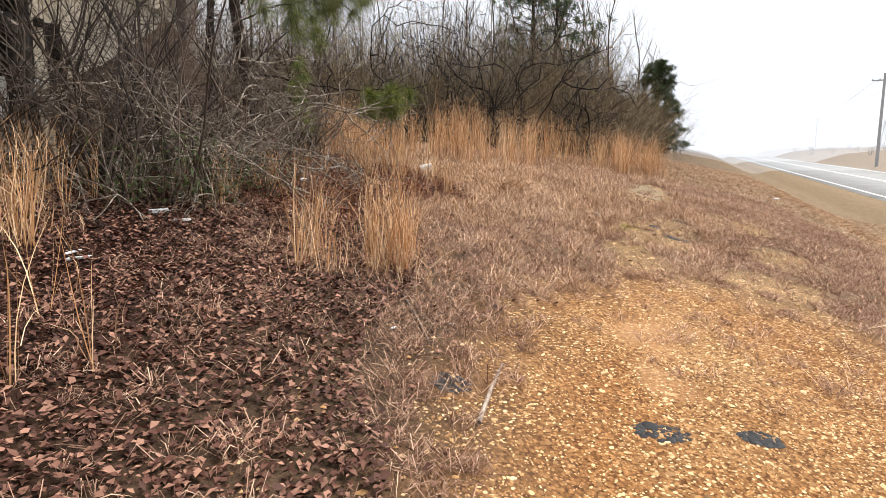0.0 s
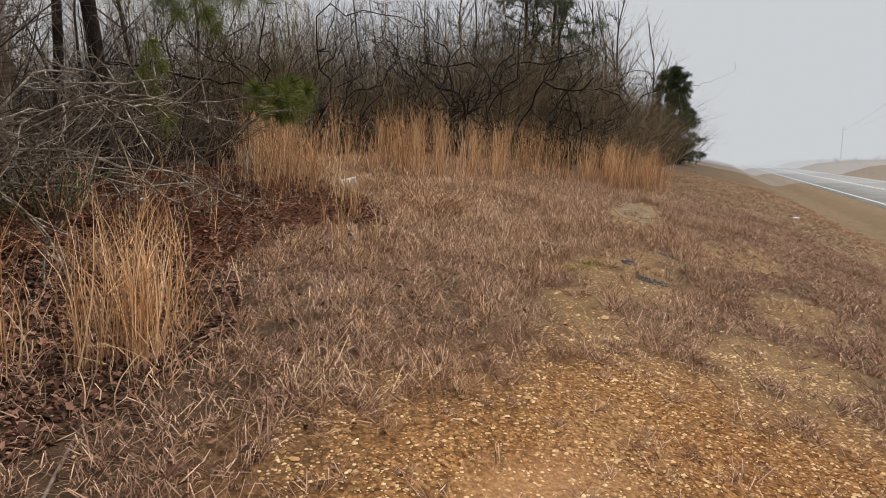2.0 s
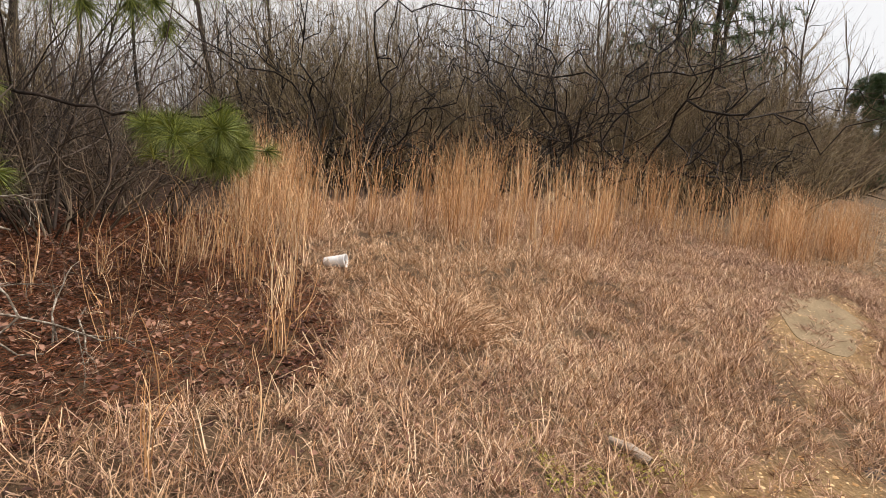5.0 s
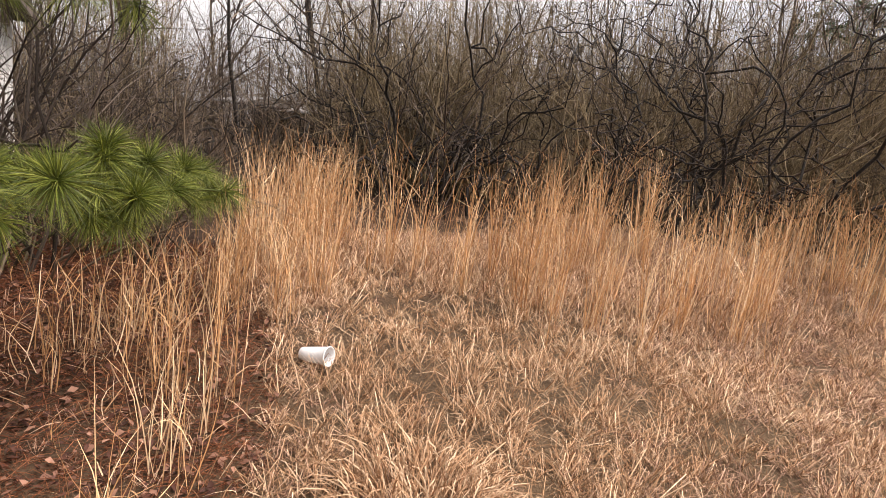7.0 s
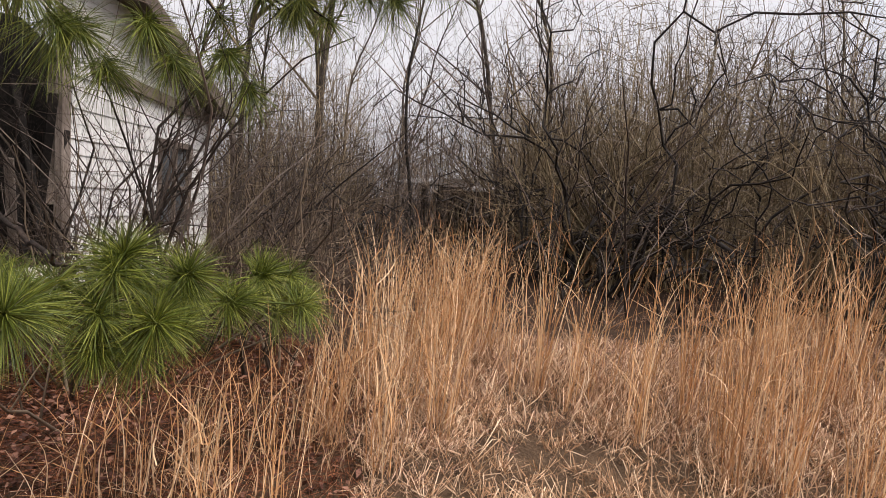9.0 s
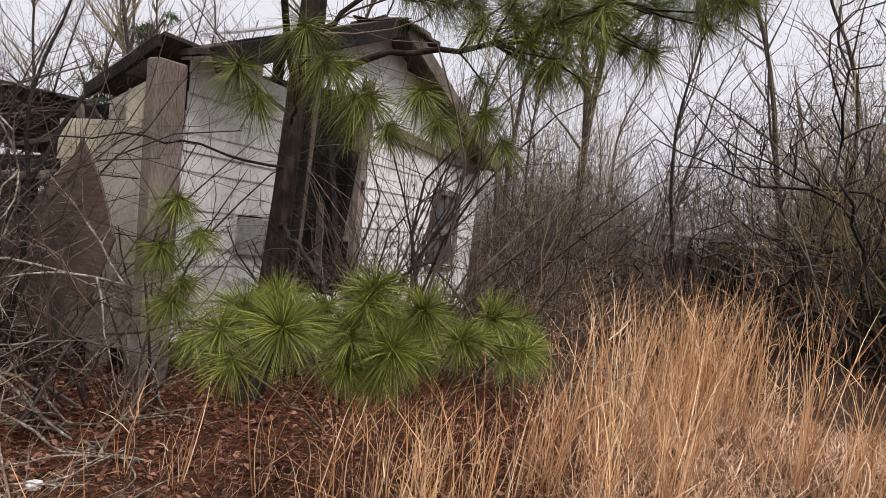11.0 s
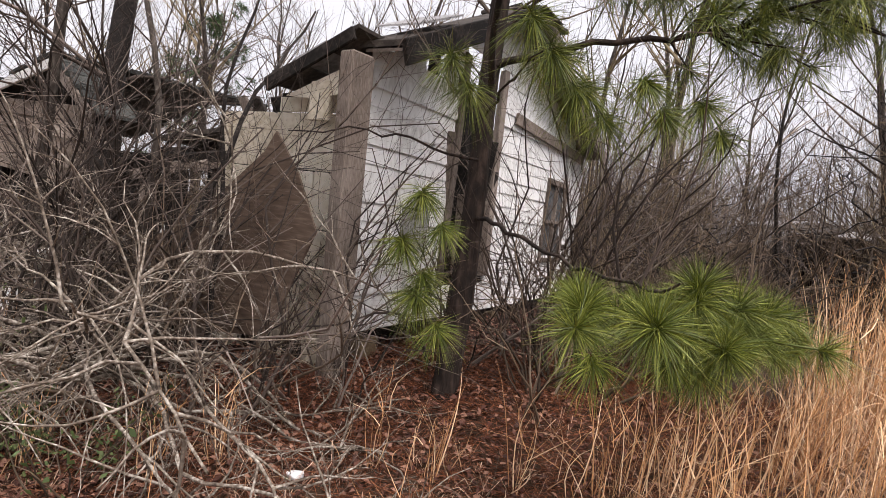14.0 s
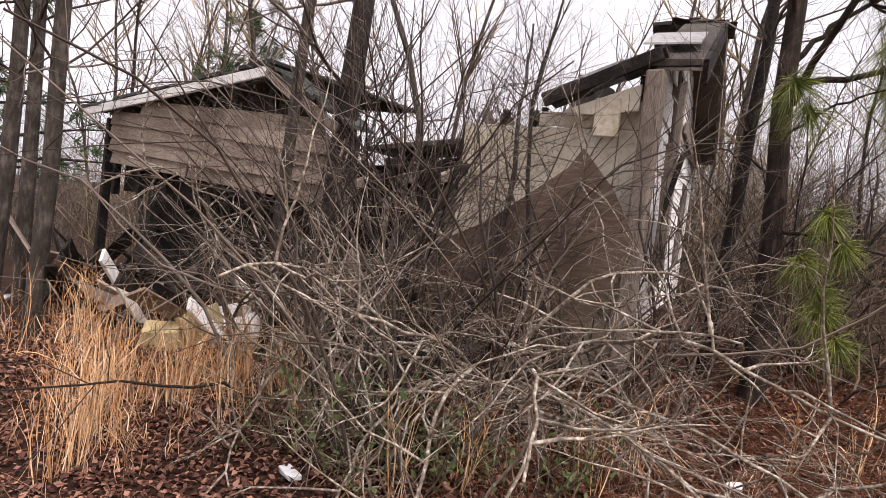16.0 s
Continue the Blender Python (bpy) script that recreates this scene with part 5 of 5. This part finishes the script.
tufted(h, x, y, 20, 0.045, 0.075, 0.0020, 0.055)
tagged(part("dead_turf", h, GREYGRASS), "greyish brown dead turf on the bank", "grass", kind="stuff")
h = Heap()
x, y = scatter(56000, 1.5, 14, 3, 30, lambda x, y: ((uv(x, y)[0] > 0.4) | ((y > 12.5) & (uv(x, y)[0] > -2.4))) & (uv(x, y)[0] < 7.0) & ~bare(x, y))
matted(h, x, y, 0.13, 0.004, 0.05)
tagged(part("verge_grass", h, MATTED), "short pale dry grass on the road verge", "grass", kind="stuff")
# Rounded tussock beside the cup.
h = Heap()
for k in range(1100):
    a, q = rng.uniform(0, 6.28), 0.3 * math.sqrt(rng.uniform())
    x, y = 0.60 + q * math.cos(a) * 1.2, 8.35 + q * math.sin(a)
    if k == 0:
        rt, tp = [], []
    g = float(land(x, y))
    rt.append((x, y, g))
    tp.append((x + math.cos(a) * rng.uniform(0.02, 0.2) + rng.normal() * 0.09, y + math.sin(a) * rng.uniform(0.02, 0.2) + rng.normal() * 0.09, g + rng.uniform(0.02, 0.15) * (1.15 - q)))
rt, tp = np.array(rt), np.array(tp)
ribbons(h, rt, tp, np.full(len(rt), 0.003), np.stack([np.zeros(len(rt)), np.zeros(len(rt)), rng.uniform(0.03, 0.10, len(rt))], -1), 3)
tagged(part("grass_tussock", h, MATTED), "rounded pale tussock of drooping dead grass", "grass tussock")


def leaves(heap, x, y, size, lift):
    n = len(x)
    c = ground_at(x, y) + np.stack([np.zeros(n), np.zeros(n), rng.uniform(0.003, lift, n)], -1)
    a = rng.uniform(0, 6.28, n)
    s = size * rng.uniform(0.5, 1.3, n)
    e1 = np.stack([np.cos(a), np.sin(a), rng.normal(size=n) * 0.35], -1) * s[:, None]
    e2 = np.stack([-np.sin(a), np.cos(a), rng.normal(size=n) * 0.35], -1) * (s * 0.62)[:, None]
    up = np.array([0, 0, 1.0]) * (s * rng.uniform(0.05, 0.5, n))[:, None]
    v = np.stack([c - e1, c - 0.1 * e1 + e2 + up, c + e1 + 0.2 * up, c - 0.1 * e1 - e2 + up, c], 1)
    b = np.arange(n)[:, None] * 5
    t = np.concatenate([b + np.array([[0, 4, 1]]), b + np.array([[1, 4, 2]]), b + np.array([[2, 4, 3]]), b + np.array([[3, 4, 0]])])
    heap.add(v.reshape(-1, 3), t)


h = Heap()
x, y = scatter(110000, -5.6, 0.6, 0.0, 9.5, lambda x, y: litter_zone(x, y) & (x > -5.6 + 1.4 * rng.uniform(size=len(x)) ** 2) & (y > 0.9 * rng.uniform(size=len(x)) ** 2) & (y < 9.5 - 1.5 * rng.uniform(size=len(x)) ** 2) & ((np.hypot(x + 1.7, y - 7.6) > 1.7) | (rng.uniform(size=len(x)) < 0.35)))
leaves(h, x, y, 0.019, 0.045)
x, y = scatter(7000, -2.5, 2.0, 1.5, 8.0, lambda x, y: (uv(x, y)[0] < -0.4) & ~bare(x, y) & (rng.uniform(size=len(x)) < np.clip((-0.2 - uv(x, y)[0]) / 2.4, 0.05, 1)))
leaves(h, x, y, 0.021, 0.045)
tagged(part("leaf_litter", h, LEAF), "brown fallen oak leaves covering the ground", "leaf litter", kind="stuff")
h = Heap()
x, y = scatter(50000, -4.2, 0.4, 5.0, 10.0, lambda x, y: litter_zone(x, y) & (np.hypot(x + 1.7, y - 7.4) < 2.3))
matted(h, x, y, 0.14, 0.0013, 0.035)
tagged(part("pine_straw", h, PINESTRAW), "rust-brown fallen pine straw under the pine", "pine straw", kind="stuff")

# Pebbles on the bare patches.
IV = np.array([(1, 0, 0), (0.4, 0.9, 0), (-0.7, 0.7, 0.1), (-1, -0.2, 0), (-0.2, -0.95, 0), (0.7, -0.7, 0), (0.25, 0.1, 0.9), (-0.3, 0.0, 0.85)])
IF = np.array([(0, 1, 6), (1, 2, 7), (1, 7, 6), (2, 3, 7), (3, 4, 7), (4, 5, 6), (4, 6, 7), (5, 0, 6)])


def pebbles(heap, x, y, size):
    n = len(x)
    s = size * rng.lognormal(0, 0.4, n)
    sc = np.stack([s * rng.uniform(0.8, 1.3, n), s * rng.uniform(0.7, 1.1, n), s * rng.uniform(0.4, 0.7, n)], -1)
    a = rng.uniform(0, 6.28, n)
    v = IV[None] * sc[:, None] * rng.uniform(0.85, 1.15, (n, len(IV), 1))
    c, q = np.cos(a)[:, None], np.sin(a)[:, None]
    v = np.stack([v[..., 0] * c - v[..., 1] * q, v[..., 0] * q + v[..., 1] * c, v[..., 2]], -1) + ground_at(x, y)[:, None]
    heap.add(v.reshape(-1, 3), (np.arange(n)[:, None, None] * len(IV) + IF[None]).reshape(-1, 3))


h = Heap()
x, y = scatter(66000, -0.6, 4.2, 0.8, 5.6, bare)
pebbles(h, x, y, 0.0058)
x, y = scatter(3200, -0.8, 3.5, 1.0, 6.0, lambda x, y: uv(x, y)[0] > -1.6)
pebbles(h, x, y, 0.008)
x, y = scatter(24000, 1.2, 5.4, 5.5, 12.6, bare)
pebbles(h, x, y, 0.0072)
tagged(part("gravel", h, PEBBLE), "tan and orange pea gravel strewn over the soil", "gravel", kind="stuff")
h = Heap()
x, y = scatter(9000, 1.05, 2.45, 6.74, 8.14, lambda x, y: (np.hypot(x - 1.75, y - 7.34) < 0.6 * rng.uniform(0.4, 1, len(x))) & (np.sin(9 * x) * np.sin(8 * y) + 0.5 * np.sin(23 * x + 17 * y) > 0.25))
leaves(h, x, y, 0.011, 0.02)
tagged(part("moss", h, MOSS), "yellow-green moss flecks on the gravel", "moss", kind="stuff")


# ---- litter and small things ----
def crumbs(name, cx, cy, rx, ry, n, size, label, category):
    hh = Heap()
    a, q = rng.uniform(0, 6.28, n), np.sqrt(rng.uniform(0, 1, n))
    pebbles(hh, cx + rx * q * np.cos(a), cy + ry * q * np.sin(a), size)
    return tagged(part(name, hh, BLACKBIT), label, category, "charred heaps on the gravel", kind="stuff")


for cx, cy, rx, ry in ((1.52, 2.66, 0.10, 0.06), (1.02, 2.60, 0.14, 0.08), (0.02, 2.72, 0.10, 0.09), (2.63, 7.60, 0.07, 0.07), (2.72, 7.1, 0.16, 0.10), (1.82, 6.72, 0.08, 0.07), (3.25, 8.2, 0.22, 0.12)):
    crumbs("ash_pile", cx, cy, rx, ry, 160, 0.012, "small heap of black charred crumbs on the ground", "debris")


def lathe(profile, sides=28):
    hh = Heap()
    a = np.arange(sides) * 2 * np.pi / sides
    v = np.stack([np.stack([r * np.cos(a), r * np.sin(a), np.full(sides, z)], -1) for r, z in profile])
    k = len(profile)
    i, j = np.meshgrid(np.arange(k - 1), np.arange(sides), indexing="ij")
    hh.add(v, np.stack([i * sides + j, i * sides + (j + 1) % sides, (i + 1) * sides + (j + 1) % sides, (i + 1) * sides + j], -1).reshape(-1, 4))
    return hh


cup_at = (-0.43, 8.80)
cup = thing("foam_cup", Matrix.Translation((*cup_at, float(land(*cup_at)) + 0.075)) @ Matrix.Rotation(radians(8), 4, "Z") @ pose(0, 0, 0, 0, 83, 0), "white foam drinking cup lying on its side in dead grass", "cup")
part("cup_body", lathe([(0.0, -0.085), (0.032, -0.085), (0.034, -0.083), (0.040, -0.03), (0.046, 0.03), (0.051, 0.082), (0.054, 0.085), (0.054, 0.090), (0.049, 0.090), (0.043, 0.03), (0.035, -0.04), (0.0, -0.06)]), WHITE_P, cup, smooth=True)
for k, (z0, ln) in enumerate(((-0.03, 0.9), (-0.01, 0.7), (0.02, 1.1), (0.035, 0.6))):
    hh = Heap()
    a = np.linspace(1.6, 1.6 + ln, 8)
    rr = 0.0437 + (z0 + 0.03) * 0.1
    hh.add(np.concatenate([np.stack([rr * np.cos(a), rr * np.sin(a), np.full(8, z0)], -1), np.stack([(rr + 0.0005) * np.cos(a), (rr + 0.0005) * np.sin(a), np.full(8, z0 + 0.006)], -1)]), [[i, i + 1, i + 9, i + 8] for i in range(7)])
    part("print_mark", hh, INK, cup, "faded red print")


def scrap(name, x, y, sx, sy, sz, turn, mat, label, category, tilt=6):
    ob = part(name, box(-sx / 2, -sy / 2, 0, sx / 2, sy / 2, sz, min(0.004, sz * 0.3), sz * 0.25), mat)
    ob.matrix_basis = Matrix.Translation((x, y, float(land(x, y)) + 0.012)) @ pose(0, 0, 0, tilt, -tilt * 0.6, turn)
    return tagged(ob, label, category)


scrap("plastic_tray", -2.29, 4.50, 0.15, 0.06, 0.025, 20, WHITE_P, "flattened white plastic tray among dead leaves", "litter")
scrap("plastic_tray", -2.05, 4.35, 0.16, 0.05, 0.02, -10, WHITE_P, "flattened white plastic tray among dead leaves", "litter")
scrap("paper_scrap", -2.20, 3.35, 0.14, 0.03, 0.012, 5, WHITE_P, "bent white strip lying in dead leaves", "litter", 10)
scrap("paper_scrap", -2.28, 3.42, 0.10, 0.02, 0.012, 70, WHITE_P, "bent white strip lying in dead leaves", "litter", 12)
scrap("paper_scrap", 0.02, 3.40, 0.03, 0.02, 0.01, 30, WHITE_P, "crumpled white paper scrap on the ground", "litter")
scrap("paper_scrap", -0.3, 3.15, 0.04, 0.02, 0.01, 30, WHITE_P, "crumpled white paper scrap on the ground", "litter")
scrap("paper_scrap", -1.69, 6.58, 0.07, 0.05, 0.03, 40, WHITE_P, "crumpled white paper scrap in pine straw", "litter")
scrap("paper_scrap", 3.4, 4.4, 0.07, 0.04, 0.01, 40, WHITE_P, "flat white paper scrap on the grass bank", "litter")
scrap("paper_scrap", 4.9, 6.1, 0.10, 0.05, 0.01, 10, WHITE_P, "flat white paper scrap on the grass bank", "litter")
scrap("paper_scrap", 8.2, 15.2, 0.14, 0.08, 0.03, 10, WHITE_P, "flat white paper scrap on the grass bank", "litter")
for x, y, s, t in ((-4.45, 3.82, 0.46, 20), (-4.35, 3.58, 0.30, 70)):
    scrap("foam_block", x, y, s, s * 0.7, s * 0.6, t, FOAM_Y, "broken yellowed foam insulation block", "debris", 14)
for x, y, s, t in ((-4.35, 4.16, 0.40, 40), (-4.62, 4.12, 0.42, 10)):
    scrap("white_panel", x, y, s, s * 0.8, s * 0.6, t, WHITE_P, "broken white panel piece lying in rubble", "debris", 20)
for a, b, w in (((1.92, 7.62), (1.72, 7.70), 0.03), ((0.15, 2.4), (0.30, 3.0), 0.012), ((-0.3, 3.7), (-0.1, 3.1), 0.008)):
    st = Heap()
    tube(st, [(*a, float(land(*a)) + w), ((a[0] + b[0]) / 2, (a[1] + b[1]) / 2 + 0.01, float(land(*a)) / 2 + float(land(*b)) / 2 + w + 0.012), (*b, float(land(*b)) + w)], (w, w * 0.9, w * 0.6), 6)
    tagged(part("dead_stick", st, CLAP), "short broken dead stick on the ground", "stick")
# Added disc for the pale gravel tongue; no concrete lies here.
h = Heap()
slab = bmesh.new()
pts = []
for k in range(26):
    a = k * 2 * math.pi / 26
    x, y = 3.55 + (0.42 + 0.06 * math.sin(3 * a)) * math.cos(a) * 0.9 + 0.5 * math.sin(a) * 0.35, 10.9 + 0.8 * math.sin(a) * (1 + 0.06 * math.cos(5 * a))
    pts.append((x, y))
f = slab.faces.new([slab.verts.new((x, y, float(land(x, y)) + 0.006)) for x, y in pts])
rr = bmesh.ops.extrude_face_region(slab, geom=[f])
bmesh.ops.translate(slab, verts=[v for v in rr["geom"] if isinstance(v, bmesh.types.BMVert)], vec=(0, 0, -0.12))
bmesh.ops.recalc_face_normals(slab, faces=slab.faces[:])
tagged(part("gravel_tongue", slab, CONCRETE_GRAVEL), "thin tan disc standing for a gravel tongue at the bank's crest", "slab")


# ---- across the road: poles, wires, bare trees in the mist ----
def utility_pole(u, v, height):
    x, y = xy(u, v)
    ob = thing("utility_pole", Matrix.Translation((x, y, float(land(x, y)) - 0.2)) @ Matrix.Rotation(radians(-21.9), 4, "Z"), "wooden utility pole with a cross-arm by the road", "utility pole", "poles along the road")
    hh = Heap()
    tube(hh, [(0, 0, 0), (0, 0, height * 0.5), (0, 0, height)], (0.16, 0.14, 0.11), 12)
    part("pole", hh, POLEWOOD, ob, smooth=True)
    part("crossarm", box(-1.1, -0.06, height - 0.75, 1.1, 0.06, height - 0.63, 0.01), POLEWOOD, ob)
    for dx in (-1.0, -0.4, 0.4, 1.0):
        q = lathe([(0.0, 0), (0.05, 0), (0.06, 0.05), (0.035, 0.08), (0.045, 0.13), (0.0, 0.15)], 10)
        part("insulator", q, GLASS, ob, "grey insulator").matrix_basis = Matrix.Translation((dx, 0, height - 0.63))
    return ob


for u, v, hh_ in ((17.0, 74, 9.6), (31.2, 203, 9.2), (20.0, 10, 9.2)):
    utility_pole(u, v, hh_)
for dx in (-1.0, 1.0):
    for (ua, va), (ub, vb) in (((20.0, 10), (17.0, 74)), ((17.0, 74), (31.2, 203))):
        hh = Heap()
        t = np.linspace(0, 1, 14)
        x, y = xy(ua + (ub - ua) * t + dx, va + (vb - va) * t)
        za, zb = (float(land(*xy(*q))) + 9.2 - 0.2 - 0.48 for q in ((ua, va), (ub, vb)))
        tube(hh, np.stack([x, y, za + (zb - za) * t - 3.2 * t * (1 - t)], -1), np.full(14, 0.012), 4)
        tagged(part("power_line", hh, BARK_DARK), "thin power line hanging between the poles", "power line", "wires along the road")
plant(TALL, [xy(33, 140), xy(36, 150), xy(30, 130), xy(40, 160), xy(26, 95)], "bare_sapling", "bare tree across the road in the mist", "tree", "bare trees across the road", 0.7, 0.95, 51)
plant(BUSH, [xy(19 + (k * 7) % 9, 62 + k * 7.1) for k in range(14)], "bare_bush", "low brown scrub on the bank across the road", "bush", "scrub across the road", 0.5, 0.8, 52)


# Haze across the distance, imitated by plain glowing sheets, each beyond 60 m.
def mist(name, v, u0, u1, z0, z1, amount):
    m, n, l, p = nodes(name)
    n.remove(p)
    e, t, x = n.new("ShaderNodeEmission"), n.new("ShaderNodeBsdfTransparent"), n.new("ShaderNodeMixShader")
    e.inputs["Color"].default_value, e.inputs["Strength"].default_value = (0.86, 0.90, 0.96, 1), MIST_GLOW
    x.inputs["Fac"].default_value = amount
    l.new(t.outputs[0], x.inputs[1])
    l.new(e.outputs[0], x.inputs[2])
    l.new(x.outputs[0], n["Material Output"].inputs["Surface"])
    hh = Heap()
    a, b = xy(u0, v), xy(u1, v)
    hh.add([(*a, z0), (*b, z0), (*b, z1), (*a, z1)], [[0, 1, 2, 3]])
    ob = tagged(part("backdrop", hh, m), "glowing pale sheet standing in for distant mist", "backdrop", kind="structure")
    return ob


MIST_GLOW = 0.68
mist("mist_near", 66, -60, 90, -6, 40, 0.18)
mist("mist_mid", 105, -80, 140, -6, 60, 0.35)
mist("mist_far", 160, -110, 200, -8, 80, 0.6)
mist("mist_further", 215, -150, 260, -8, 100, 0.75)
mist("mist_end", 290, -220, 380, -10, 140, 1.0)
